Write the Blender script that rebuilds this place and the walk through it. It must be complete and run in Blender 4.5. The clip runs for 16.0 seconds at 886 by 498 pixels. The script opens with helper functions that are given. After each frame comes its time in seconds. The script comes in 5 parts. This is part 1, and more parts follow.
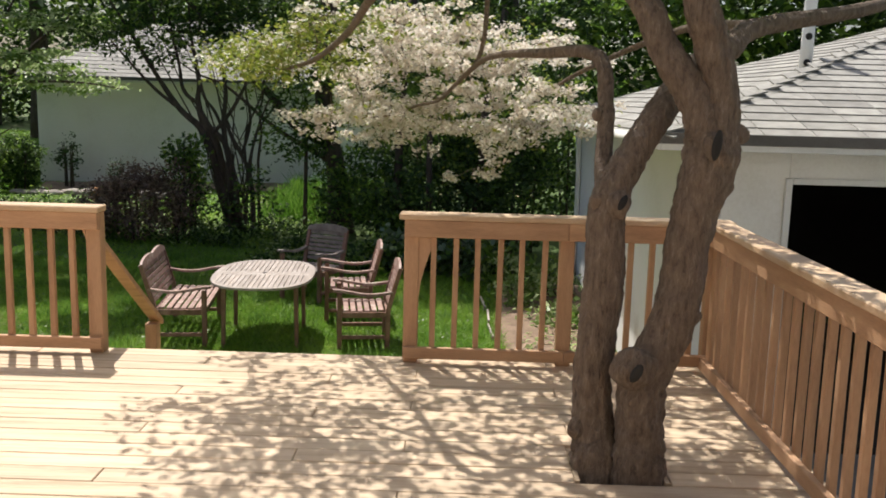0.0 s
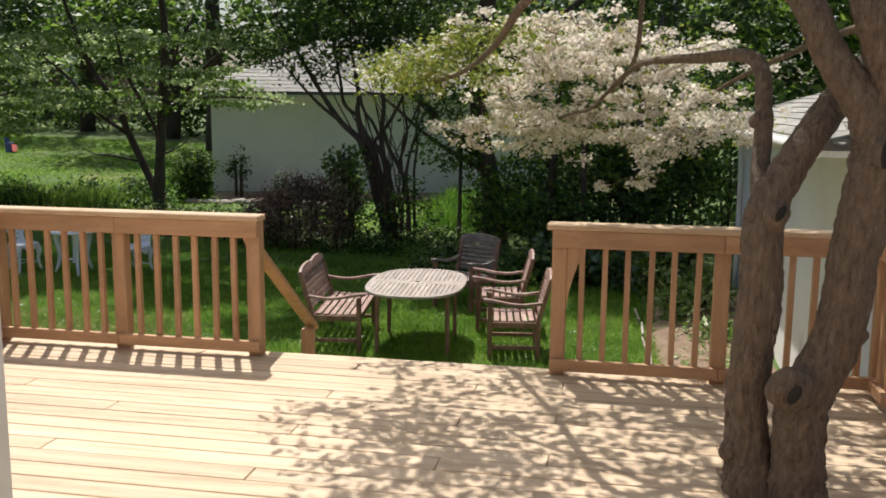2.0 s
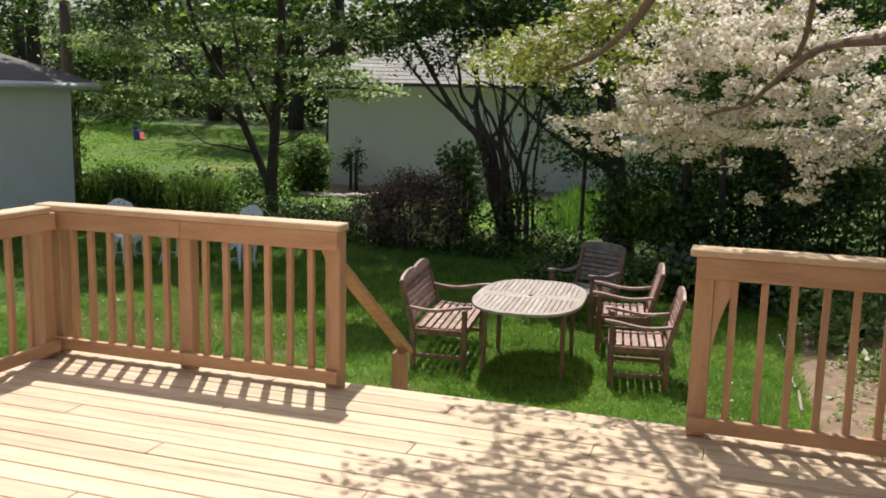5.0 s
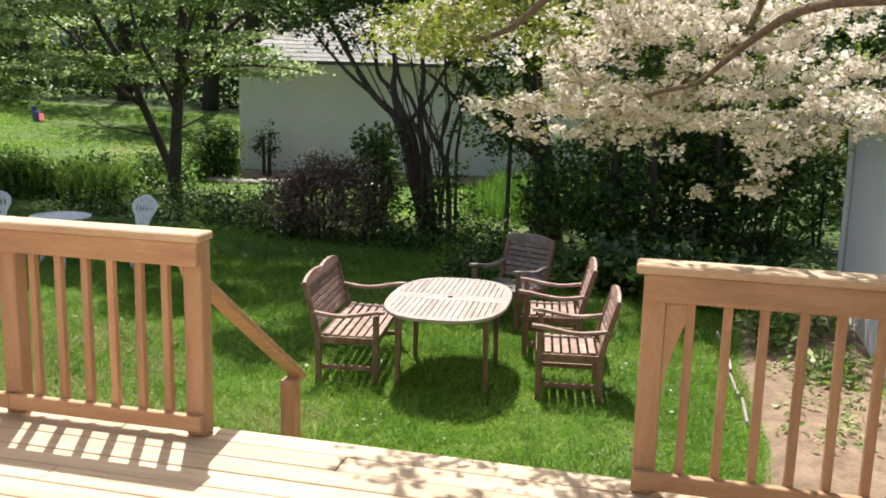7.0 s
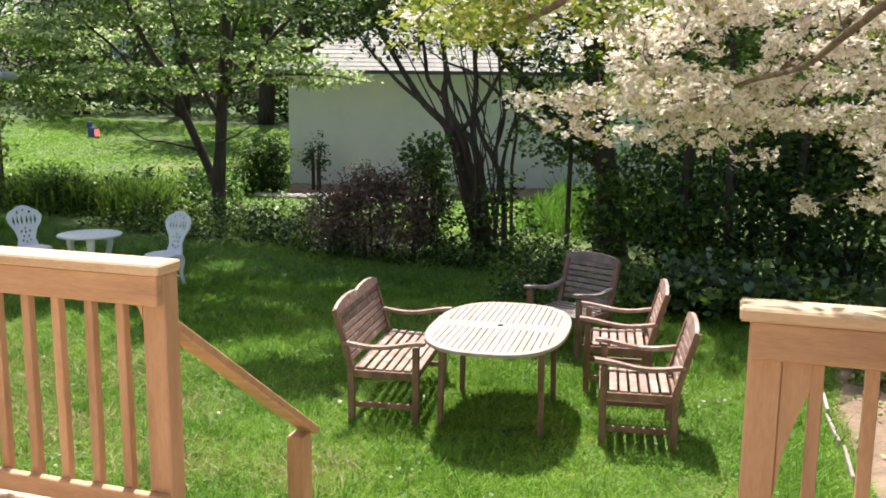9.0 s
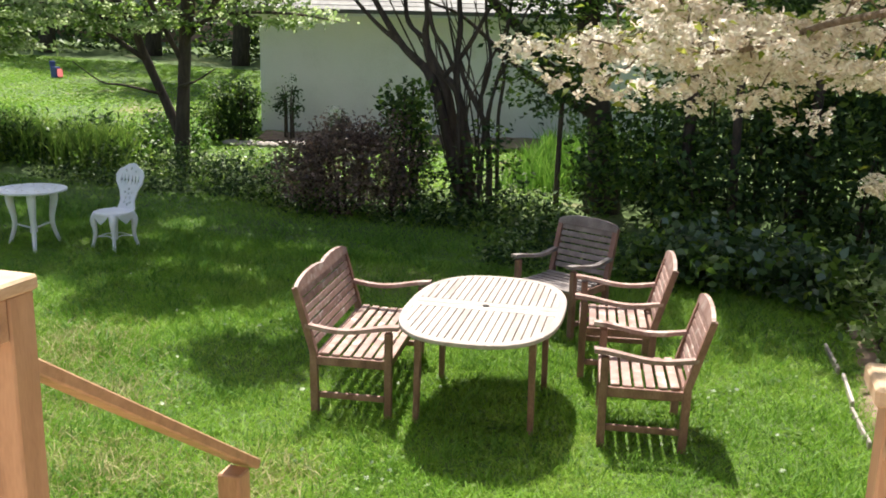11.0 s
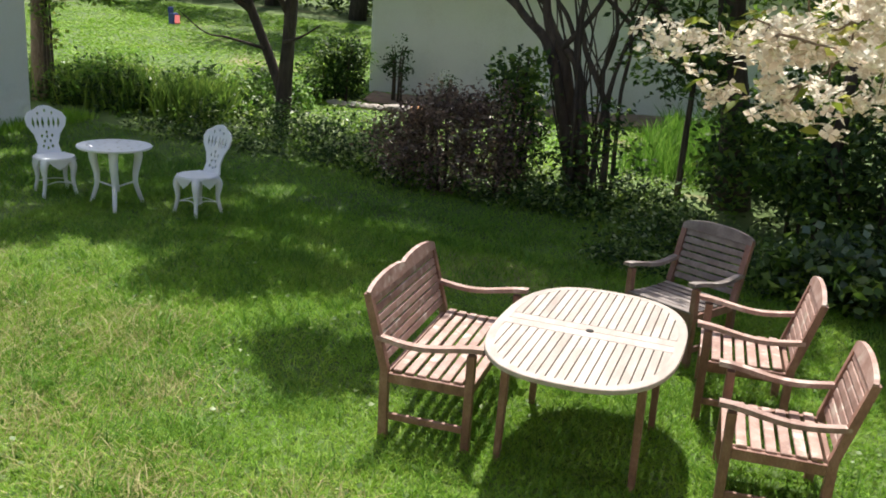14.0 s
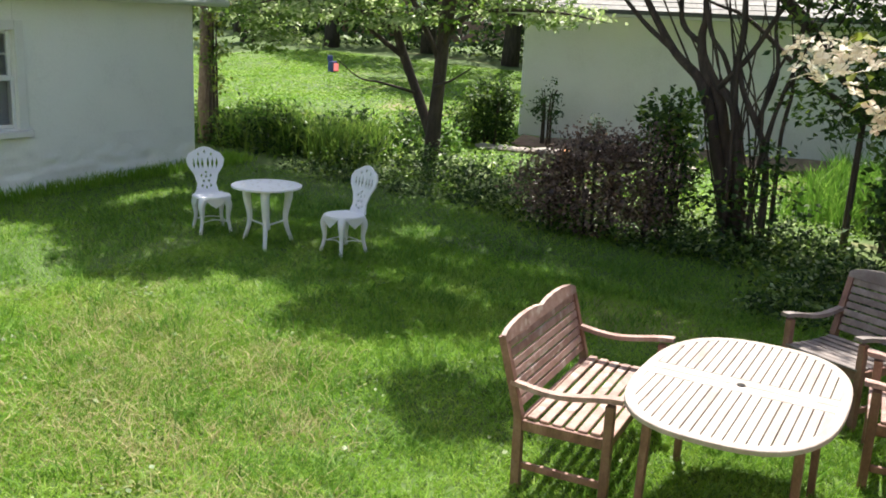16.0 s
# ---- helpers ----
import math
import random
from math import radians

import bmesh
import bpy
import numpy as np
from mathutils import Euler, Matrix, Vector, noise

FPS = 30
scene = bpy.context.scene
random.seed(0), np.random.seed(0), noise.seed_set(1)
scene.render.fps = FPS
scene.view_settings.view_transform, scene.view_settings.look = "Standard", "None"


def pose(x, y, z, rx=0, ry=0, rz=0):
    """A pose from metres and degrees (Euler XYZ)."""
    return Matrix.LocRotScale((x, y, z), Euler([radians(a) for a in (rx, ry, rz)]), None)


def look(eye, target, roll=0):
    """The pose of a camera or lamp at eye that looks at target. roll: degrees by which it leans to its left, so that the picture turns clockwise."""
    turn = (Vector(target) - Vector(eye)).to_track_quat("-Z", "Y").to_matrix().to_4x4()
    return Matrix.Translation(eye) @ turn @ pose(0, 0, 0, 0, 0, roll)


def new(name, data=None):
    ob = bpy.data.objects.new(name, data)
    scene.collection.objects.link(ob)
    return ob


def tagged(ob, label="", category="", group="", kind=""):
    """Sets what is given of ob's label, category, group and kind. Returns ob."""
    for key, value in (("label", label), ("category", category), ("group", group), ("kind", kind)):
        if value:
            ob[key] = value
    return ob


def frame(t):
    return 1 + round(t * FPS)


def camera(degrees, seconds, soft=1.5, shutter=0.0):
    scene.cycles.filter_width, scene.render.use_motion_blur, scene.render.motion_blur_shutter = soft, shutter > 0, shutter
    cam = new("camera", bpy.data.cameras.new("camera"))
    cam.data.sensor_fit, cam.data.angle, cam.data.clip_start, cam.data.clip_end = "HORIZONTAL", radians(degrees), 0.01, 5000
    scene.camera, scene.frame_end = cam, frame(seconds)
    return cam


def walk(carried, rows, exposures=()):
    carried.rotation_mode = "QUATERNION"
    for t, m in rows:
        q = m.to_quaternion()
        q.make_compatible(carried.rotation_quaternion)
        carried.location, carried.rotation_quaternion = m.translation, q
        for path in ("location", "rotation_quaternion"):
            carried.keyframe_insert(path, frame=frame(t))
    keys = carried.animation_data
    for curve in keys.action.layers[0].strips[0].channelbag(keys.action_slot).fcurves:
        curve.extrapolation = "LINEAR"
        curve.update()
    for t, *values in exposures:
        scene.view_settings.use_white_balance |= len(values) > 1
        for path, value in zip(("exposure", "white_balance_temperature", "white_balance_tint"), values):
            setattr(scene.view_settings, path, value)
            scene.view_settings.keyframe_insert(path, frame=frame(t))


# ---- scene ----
cam = camera(51.5, 16.0, soft=1.8)
PATH = [
    (0, (0.319, -5.553, 1.645), (0.29, -3.58, 1.318), 1.5),
    (0.5, (0.329, -5.545, 1.633), (0.284, -3.57, 1.318), 1.2),
    (1, (0.314, -5.55, 1.63), (0.216, -3.574, 1.336), 1.0),
    (1.5, (0.347, -5.534, 1.626), (0.133, -3.564, 1.351), 1.2),
    (2, (0.37, -5.515, 1.645), (0.003, -3.574, 1.333), 0.5),
    (2.5, (0.296, -5.43, 1.645), (-0.128, -3.502, 1.33), -0.4),
    (3, (0.266, -5.359, 1.644), (-0.198, -3.439, 1.319), -0.2),
    (3.5, (0.242, -5.129, 1.631), (-0.336, -3.244, 1.326), 1.8),
    (6, (0.134, -4.081, 1.628), (-0.487, -2.213, 1.276), 1.2),
    (6.5, (0.07, -3.805, 1.616), (-0.373, -1.887, 1.26), 0.5),
    (7, (0.069, -3.536, 1.615), (-0.4, -1.626, 1.249), 1.5),
    (7.5, (0.054, -3.322, 1.562), (-0.485, -1.439, 1.159), 1.6),
    (8, (-0.039, -3.091, 1.496), (-0.548, -1.189, 1.146), -0.8),
    (8.5, (-0.078, -2.853, 1.49), (-0.58, -0.947, 1.154), -0.1),
    (9, (-0.059, -2.595, 1.511), (-0.66, -0.718, 1.171), 0.6),
    (9.2, (-0.083, -2.543, 1.516), (-0.687, -0.672, 1.148), 1.1),
    (11.3, (-0.364, -1.514, 1.518), (-0.911, 0.354, 1.06), 1.1),
    (11.5, (-0.392, -1.414, 1.534), (-0.934, 0.459, 1.091), 0.6),
    (12, (-0.441, -1.205, 1.538), (-0.955, 0.685, 1.133), 0.4),
    (12.5, (-0.403, -0.988, 1.557), (-0.965, 0.903, 1.228), 4.0),
    (13, (-0.436, -0.91, 1.544), (-1.085, 0.919, 1.063), 4.6),
    (13.5, (-0.554, -0.832, 1.585), (-1.202, 0.961, 0.98), 4.2),
    (14, (-0.584, -0.751, 1.559), (-1.344, 1.015, 1.009), 3.9),
    (14.5, (-0.587, -0.724, 1.55), (-1.544, 0.969, 1.083), 5.4),
    (15, (-0.58, -0.609, 1.506), (-1.685, 0.997, 1.059), 3.7),
    (15.5, (-0.581, -0.598, 1.503), (-1.698, 0.995, 1.038), 3.6),
    (16, (-0.592, -0.583, 1.498), (-1.652, 1.045, 1.025), 2.7),
]
EXPOSURES = [(0, 0.29), (2, 0.18), (3.5, 0.02), (6, 0.47), (7, 0.70), (9, 0.98), (12, 1.02), (14, 0.82), (15, 1.05), (16, 1.12)]
walk(cam, [(t, look(eye, target, roll)) for t, eye, target, roll in PATH], EXPOSURES)
# ---------- world and sun ----------
SUN_DIR = Vector((-0.22, 0.47, 0.95)).normalized()
world = bpy.data.worlds.new("sky")
scene.world = world
world.use_nodes = True
wn = world.node_tree.nodes
wn.clear()
sky = wn.new("ShaderNodeTexSky")
sky.sky_type = "NISHITA"
sky.sun_disc = False
sky.dust_density = 3.5
sky.sun_elevation = math.asin(SUN_DIR.z)
sky.sun_rotation = math.atan2(SUN_DIR.x, SUN_DIR.y)
bg = wn.new("ShaderNodeBackground")
bg.inputs["Strength"].default_value = 0.104
wout = wn.new("ShaderNodeOutputWorld")
world.node_tree.links.new(sky.outputs[0], bg.inputs[0])
world.node_tree.links.new(bg.outputs[0], wout.inputs[0])
sun_data = bpy.data.lights.new("sun", "SUN")
sun_data.energy = 5.0
sun_data.angle = radians(0.53)
sun_data.color = (1.0, 0.95, 0.87)
sun = new("sun", sun_data)
sun.matrix_world = look(SUN_DIR * 30, (0, 0, 0))


# ---------- materials ----------
def material(name, colours, rough=0.6, metal=0.0, scale=6.0, detail=6.0, stretch=(1, 1, 1), fine=60.0, bump=0.2, vary=0.15,
             island=False, translucent=0.0, spots=None, spec=0.5, deep=0.01, piece=0.75, tight=0.2):
    """A surface: a coarse and a fine noise through a ramp of colours, variation per piece, bump."""
    m = bpy.data.materials.new(name)
    m.use_nodes = True
    nt = m.node_tree
    n, l = nt.nodes, nt.links
    b = n["Principled BSDF"]
    out = n["Material Output"]
    b.inputs["Metallic"].default_value = metal
    b.inputs["Specular IOR Level"].default_value = spec
    tc = n.new("ShaderNodeTexCoord")
    geo = n.new("ShaderNodeNewGeometry")
    info = n.new("ShaderNodeObjectInfo")
    mp = n.new("ShaderNodeMapping")
    mp.inputs["Scale"].default_value = stretch
    l.new(tc.outputs["Object"], mp.inputs["Vector"])
    off = n.new("ShaderNodeVectorMath")
    off.operation = "ADD"
    comb = n.new("ShaderNodeCombineXYZ")
    mul = n.new("ShaderNodeMath")
    mul.operation = "MULTIPLY"
    mul.inputs[1].default_value = 37.0
    l.new(info.outputs["Random"], mul.inputs[0])
    for k in range(3):
        l.new(mul.outputs[0], comb.inputs[k])
    l.new(mp.outputs[0], off.inputs[0])
    l.new(comb.outputs[0], off.inputs[1])
    n1 = n.new("ShaderNodeTexNoise")
    n1.inputs["Scale"].default_value, n1.inputs["Detail"].default_value = scale, detail
    n2 = n.new("ShaderNodeTexNoise")
    n2.inputs["Scale"].default_value, n2.inputs["Detail"].default_value = fine, 3.0
    l.new(off.outputs[0], n1.inputs["Vector"])
    l.new(off.outputs[0], n2.inputs["Vector"])
    mix = n.new("ShaderNodeMath")
    mix.operation = "MULTIPLY_ADD"
    mix.inputs[1].default_value, mix.inputs[2].default_value = 0.65, 0.0
    l.new(n1.outputs["Fac"], mix.inputs[0])
    add = n.new("ShaderNodeMath")
    add.operation = "MULTIPLY_ADD"
    add.inputs[1].default_value = 0.35
    l.new(n2.outputs["Fac"], add.inputs[0])
    l.new(mix.outputs[0], add.inputs[2])
    fac = add.outputs[0]
    if island:
        isl = n.new("ShaderNodeMath")
        isl.operation = "MULTIPLY_ADD"
        isl.inputs[1].default_value = piece
        sub = n.new("ShaderNodeMath")
        sub.operation = "MULTIPLY_ADD"
        sub.inputs[1].default_value, sub.inputs[2].default_value = 0.5 + (0.75 - piece) * 2.6, -0.12 - (0.75 - piece) * 0.8
        l.new(fac, sub.inputs[0])
        l.new(geo.outputs["Random Per Island"], isl.inputs[0])
        l.new(sub.outputs[0], isl.inputs[2])
        fac = isl.outputs[0]
    ramp = n.new("ShaderNodeValToRGB")
    el = ramp.color_ramp.elements
    lo, hi = (0.1, 0.9) if island else (0.5 - tight, 0.5 + tight)
    el[0].position, el[1].position = lo, hi
    el[0].color, el[1].color = (*colours[0], 1), (*colours[-1], 1)
    for k, c in enumerate(colours[1:-1]):
        e = el.new(lo + (hi - lo) * (k + 1) / (len(colours) - 1))
        e.color = (*c, 1)
    l.new(fac, ramp.inputs[0])
    col = ramp.outputs[0]
    hsv = n.new("ShaderNodeHueSaturation")
    val = n.new("ShaderNodeMath")
    val.operation = "MULTIPLY_ADD"
    val.inputs[1].default_value, val.inputs[2].default_value = 2 * vary, 1 - vary
    l.new(info.outputs["Random"], val.inputs[0])
    l.new(val.outputs[0], hsv.inputs["Value"])
    l.new(col, hsv.inputs["Color"])
    col = hsv.outputs[0]
    if spots:
        sc, thr, c2 = spots
        n3 = n.new("ShaderNodeTexNoise")
        n3.inputs["Scale"].default_value, n3.inputs["Detail"].default_value = sc, 5.0
        l.new(off.outputs[0], n3.inputs["Vector"])
        rr = n.new("ShaderNodeMapRange")
        rr.inputs["From Min"].default_value, rr.inputs["From Max"].default_value = thr, thr + 0.08
        l.new(n3.outputs["Fac"], rr.inputs["Value"])
        mx = n.new("ShaderNodeMix")
        mx.data_type = "RGBA"
        mx.inputs["B"].default_value = (*c2, 1)
        l.new(rr.outputs[0], mx.inputs["Factor"])
        l.new(col, mx.inputs["A"])
        col = mx.outputs["Result"]
    l.new(col, b.inputs["Base Color"])
    rg = n.new("ShaderNodeMapRange")
    rg.inputs["To Min"].default_value, rg.inputs["To Max"].default_value = max(0.05, rough - 0.12), min(1, rough + 0.12)
    l.new(n2.outputs["Fac"], rg.inputs["Value"])
    l.new(rg.outputs[0], b.inputs["Roughness"])
    if bump:
        bp = n.new("ShaderNodeBump")
        bp.inputs["Strength"].default_value, bp.inputs["Distance"].default_value = bump, deep
        height = fac if not island else n2.outputs["Fac"]
        l.new(height, bp.inputs["Height"])
        l.new(bp.outputs[0], b.inputs["Normal"])
    if translucent:
        tr = n.new("ShaderNodeBsdfTranslucent")
        l.new(col, tr.inputs["Color"])
        ms = n.new("ShaderNodeMixShader")
        ms.inputs[0].default_value = translucent
        l.new(b.outputs[0], ms.inputs[1])
        l.new(tr.outputs[0], ms.inputs[2])
        l.new(ms.outputs[0], out.inputs["Surface"])
    return m


M_DECK = material("deck_pine", [(0.37, 0.26, 0.165), (0.55, 0.415, 0.285), (0.64, 0.51, 0.365)], 0.62, scale=3, stretch=(0.5, 7, 7), fine=30, bump=0.15, vary=0.13,
                  spots=(1.6, 0.66, (0.36, 0.25, 0.15)))
M_RAIL = material("cedar_rail", [(0.33, 0.18, 0.098), (0.45, 0.26, 0.145), (0.54, 0.335, 0.195)], 0.6, scale=3, stretch=(5, 5, 0.8), fine=34, bump=0.18, vary=0.12,
                  spots=(2.5, 0.7, (0.26, 0.14, 0.07)))
M_RAILH = material("cedar_rail_long", [(0.33, 0.18, 0.098), (0.45, 0.26, 0.145), (0.54, 0.335, 0.195)], 0.6, scale=3, stretch=(0.8, 6, 6), fine=34, bump=0.18, vary=0.1,
                   spots=(2.5, 0.7, (0.26, 0.14, 0.07)))
M_CAP = material("cap_board", [(0.42, 0.26, 0.15), (0.54, 0.38, 0.24), (0.62, 0.46, 0.31)], 0.6, scale=3, stretch=(1.5, 1.5, 6), fine=30, bump=0.15, vary=0.08)
M_TEAK = material("weathered_teak", [(0.19, 0.10, 0.08), (0.32, 0.20, 0.165), (0.44, 0.325, 0.285)], 0.55, scale=5, stretch=(2, 2, 2), fine=45, bump=0.25, vary=0.16,
                  spots=(4, 0.57, (0.46, 0.37, 0.315)))
# weathered grey teak, with the shade on the rear armchair mixed into its colour
M_TEAKG = material("shaded_grey_teak", [(0.12, 0.09, 0.08), (0.20, 0.165, 0.15), (0.31, 0.275, 0.255)], 0.6, scale=5, stretch=(2, 2, 2), fine=45, bump=0.25, vary=0.16)
M_TEAKLEG = material("brown_teak", [(0.13, 0.062, 0.045), (0.23, 0.12, 0.088), (0.34, 0.205, 0.16)], 0.55, scale=5, stretch=(2, 2, 1), fine=45, bump=0.25, vary=0.14)
M_TEAKTOP = material("silvered_teak", [(0.27, 0.215, 0.185), (0.37, 0.315, 0.28), (0.47, 0.42, 0.385)], 0.5, scale=4, stretch=(3, 0.8, 3), fine=45, bump=0.2, vary=0.14)
M_BARK = material("grey_brown_bark", [(0.085, 0.058, 0.041), (0.16, 0.115, 0.083), (0.21, 0.155, 0.115), (0.30, 0.235, 0.18)], 0.92, scale=22, detail=8, stretch=(2.2, 2.2, 0.6), fine=75, bump=0.9, deep=0.05, tight=0.19, vary=0.05,
                  spots=(9, 0.68, (0.27, 0.22, 0.175)))
M_BARKD = material("dark_bark", [(0.025, 0.018, 0.013), (0.058, 0.042, 0.031), (0.105, 0.08, 0.06)], 0.9, scale=7, stretch=(2, 2, 0.5), fine=40, bump=0.8, vary=0.1)
M_STUCCO = material("white_stucco", [(0.76, 0.745, 0.71), (0.85, 0.84, 0.815), (0.88, 0.87, 0.85)], 0.85, scale=1.4, fine=45, bump=0.25, vary=0.0,
                    spots=(0.9, 0.68, (0.62, 0.59, 0.53)))
M_RENDER = material("white_painted_render", [(0.78, 0.78, 0.76), (0.86, 0.86, 0.84), (0.89, 0.89, 0.87)], 0.7, scale=1.6, fine=34, bump=0.3, deep=0.015, vary=0.0)
M_TRIM = material("white_paint", [(0.70, 0.70, 0.68), (0.80, 0.80, 0.78)], 0.45, scale=3, fine=40, bump=0.08, vary=0.03)
M_SIDING = material("grey_white_siding", [(0.56, 0.54, 0.50), (0.64, 0.62, 0.58)], 0.5, scale=2, stretch=(6, 0.7, 6), fine=60, bump=0.12, vary=0.03)
M_SHINGLE = material("asphalt_shingle", [(0.20, 0.195, 0.175), (0.29, 0.28, 0.255), (0.36, 0.35, 0.32)], 0.9, scale=8, fine=160, bump=0.5, vary=0.16)
M_SHINGLED = material("dark_shingle_edge", [(0.09, 0.085, 0.08), (0.16, 0.15, 0.14)], 0.9, scale=5, fine=90, bump=0.4)
M_WHITE = material("white_cast_metal", [(0.72, 0.74, 0.78), (0.82, 0.83, 0.86)], 0.4, scale=6, fine=60, bump=0.15, vary=0.03)
# near black: small dark parts, and the shade inside garage and holes
M_DARK = material("near_black", [(0.012, 0.011, 0.010), (0.03, 0.028, 0.025)], 0.95, scale=2, fine=20, bump=0.1)
M_SOIL = material("garden_soil", [(0.13, 0.085, 0.055), (0.25, 0.17, 0.115), (0.36, 0.26, 0.19)], 0.95, scale=5, fine=40, bump=1.0)
M_LAWN = material("lawn_turf", [(0.035, 0.065, 0.012), (0.062, 0.11, 0.018), (0.10, 0.14, 0.03)], 0.9, scale=0.55, fine=24, bump=0.8,
                  spots=(0.42, 0.62, (0.19, 0.17, 0.075)))
M_GRASS = material("grass_blade", [(0.11, 0.23, 0.02), (0.17, 0.34, 0.032), (0.25, 0.41, 0.05), (0.36, 0.46, 0.10)], 0.5, scale=0.9, fine=5, piece=0.45, bump=0, vary=0, island=True, translucent=0.4, spec=0.15)
M_TUFT = material("tuft_blade", [(0.07, 0.16, 0.02), (0.12, 0.26, 0.032), (0.20, 0.34, 0.055)], 0.5, scale=0.9, fine=5, bump=0, vary=0, island=True, translucent=0.4, spec=0.3)
M_DRY = material("dry_grass", [(0.34, 0.31, 0.13), (0.50, 0.45, 0.24)], 0.7, scale=0.8, fine=9, bump=0, vary=0, island=True, translucent=0.3, spec=0.2)
M_LEAF = material("fresh_leaf", [(0.06, 0.13, 0.02), (0.13, 0.23, 0.034), (0.24, 0.34, 0.06)], 0.42, fine=20, bump=0, vary=0, island=True, translucent=0.55)
M_LEAFY = material("yellow_green_leaf", [(0.12, 0.17, 0.02), (0.22, 0.28, 0.04), (0.34, 0.34, 0.08)], 0.45, fine=20, bump=0, vary=0, island=True, translucent=0.5)
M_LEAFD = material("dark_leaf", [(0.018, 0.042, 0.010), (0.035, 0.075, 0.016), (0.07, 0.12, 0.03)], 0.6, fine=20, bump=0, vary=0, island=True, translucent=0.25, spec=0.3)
M_LEAFW = material("pale_variegated_leaf", [(0.16, 0.26, 0.06), (0.33, 0.44, 0.16), (0.58, 0.64, 0.38)], 0.45, fine=20, bump=0, vary=0, island=True, translucent=0.58)
M_BROAD = material("blue_green_broad_leaf", [(0.035, 0.07, 0.035), (0.07, 0.125, 0.065), (0.13, 0.19, 0.11)], 0.35, fine=20, bump=0, vary=0, island=True, translucent=0.2)
M_PURPLE = material("purple_leaf", [(0.06, 0.038, 0.030), (0.14, 0.088, 0.068), (0.33, 0.23, 0.175)], 0.4, fine=20, bump=0, vary=0, island=True, translucent=0.25)
M_PETAL = material("cream_bract", [(0.60, 0.50, 0.40), (0.81, 0.75, 0.66), (0.90, 0.88, 0.83)], 0.55, fine=20, bump=0, vary=0, island=True, translucent=0.5, spec=0.2)
M_STONE = material("border_stone", [(0.26, 0.22, 0.19), (0.42, 0.37, 0.33)], 0.85, scale=5, fine=40, bump=0.5, vary=0.2)
M_RED = material("red_plastic", [(0.32, 0.03, 0.025), (0.40, 0.05, 0.035)], 0.8, bump=0.02)
M_BLUE = material("blue_plastic", [(0.045, 0.06, 0.20), (0.07, 0.09, 0.27)], 0.4, bump=0.02)
M_POT = material("orange_clay", [(0.50, 0.21, 0.08), (0.62, 0.30, 0.13)], 0.8, bump=0.1)
M_BROWNH = material("brown_brick_far", [(0.16, 0.085, 0.06), (0.26, 0.15, 0.11)], 0.9, scale=3, fine=30, bump=0.2)
M_LINER = material("window_blind", [(0.42, 0.44, 0.46), (0.52, 0.54, 0.56)], 0.7, scale=2, stretch=(1, 1, 20), bump=0.1)
M_DRIVE = material("driveway_asphalt", [(0.10, 0.10, 0.095), (0.17, 0.165, 0.16)], 0.9, scale=4, fine=80, bump=0.4)

glass = bpy.data.materials.new("window_glass")
glass.use_nodes = True
_g = glass.node_tree.nodes["Principled BSDF"]
_g.inputs["Base Color"].default_value = (0.95, 0.97, 0.97, 1)
_g.inputs["Transmission Weight"].default_value = 1.0
_g.inputs["Roughness"].default_value = 0.03


# ---------- mesh helpers ----------
def part(name, bm, mat, parent=None, label=""):
    me = bpy.data.meshes.new(name)
    bm.to_mesh(me)
    bm.free()
    me.materials.append(mat)
    ob = new(name, me)
    if parent:
        ob.parent = parent
    if label:
        ob["label"] = label
    return ob


def thing(name, label, category, group="", kind="", at=None):
    ob = new(name)
    ob.empty_display_size = 0.1
    if at is not None:
        ob.matrix_world = at
    return tagged(ob, label, category, group, kind)


def share(name, source, parent, m):
    """One more piece on the mesh of source, at m within its parent."""
    ob = new(name, source.data)
    ob.parent = parent
    ob.matrix_basis = m
    return ob


def box(bm, x0, x1, y0, y1, z0, z1, bev=0.004, m=None):
    g = bmesh.ops.create_cube(bm, size=1.0)
    vs = g["verts"]
    for v in vs:
        v.co = Vector((x0 + (v.co.x + 0.5) * (x1 - x0), y0 + (v.co.y + 0.5) * (y1 - y0), z0 + (v.co.z + 0.5) * (z1 - z0)))
    if bev:
        es = list({e for v in vs for e in v.link_edges})
        r = bmesh.ops.bevel(bm, geom=es, offset=bev, segments=1, affect="EDGES")
        vs = list({v for f in r["faces"] for v in f.verts} | {v for v in vs if v.is_valid})
    if m is not None:
        bmesh.ops.transform(bm, matrix=m, verts=vs)
    return vs


def boxed(name, parent, mat, x0, x1, y0, y1, z0, z1, bev=0.004, label="", m=None):
    bm = bmesh.new()
    box(bm, x0, x1, y0, y1, z0, z1, bev, m)
    return part(name, bm, mat, parent, label)


def smooth_path(pts, n):
    """Catmull-Rom through pts (x, y, z, r), n steps to a span."""
    P = [np.array(p, float) for p in pts]
    P = [2 * P[0] - P[1]] + P + [2 * P[-1] - P[-2]]
    out = []
    for i in range(1, len(P) - 2):
        for k in range(n):
            t = k / n
            a, b, c, d = P[i - 1], P[i], P[i + 1], P[i + 2]
            out.append(0.5 * (2 * b + (c - a) * t + (2 * a - 5 * b + 4 * c - d) * t * t + (3 * b - a - 3 * c + d) * t ** 3))
    out.append(P[-2])
    return out


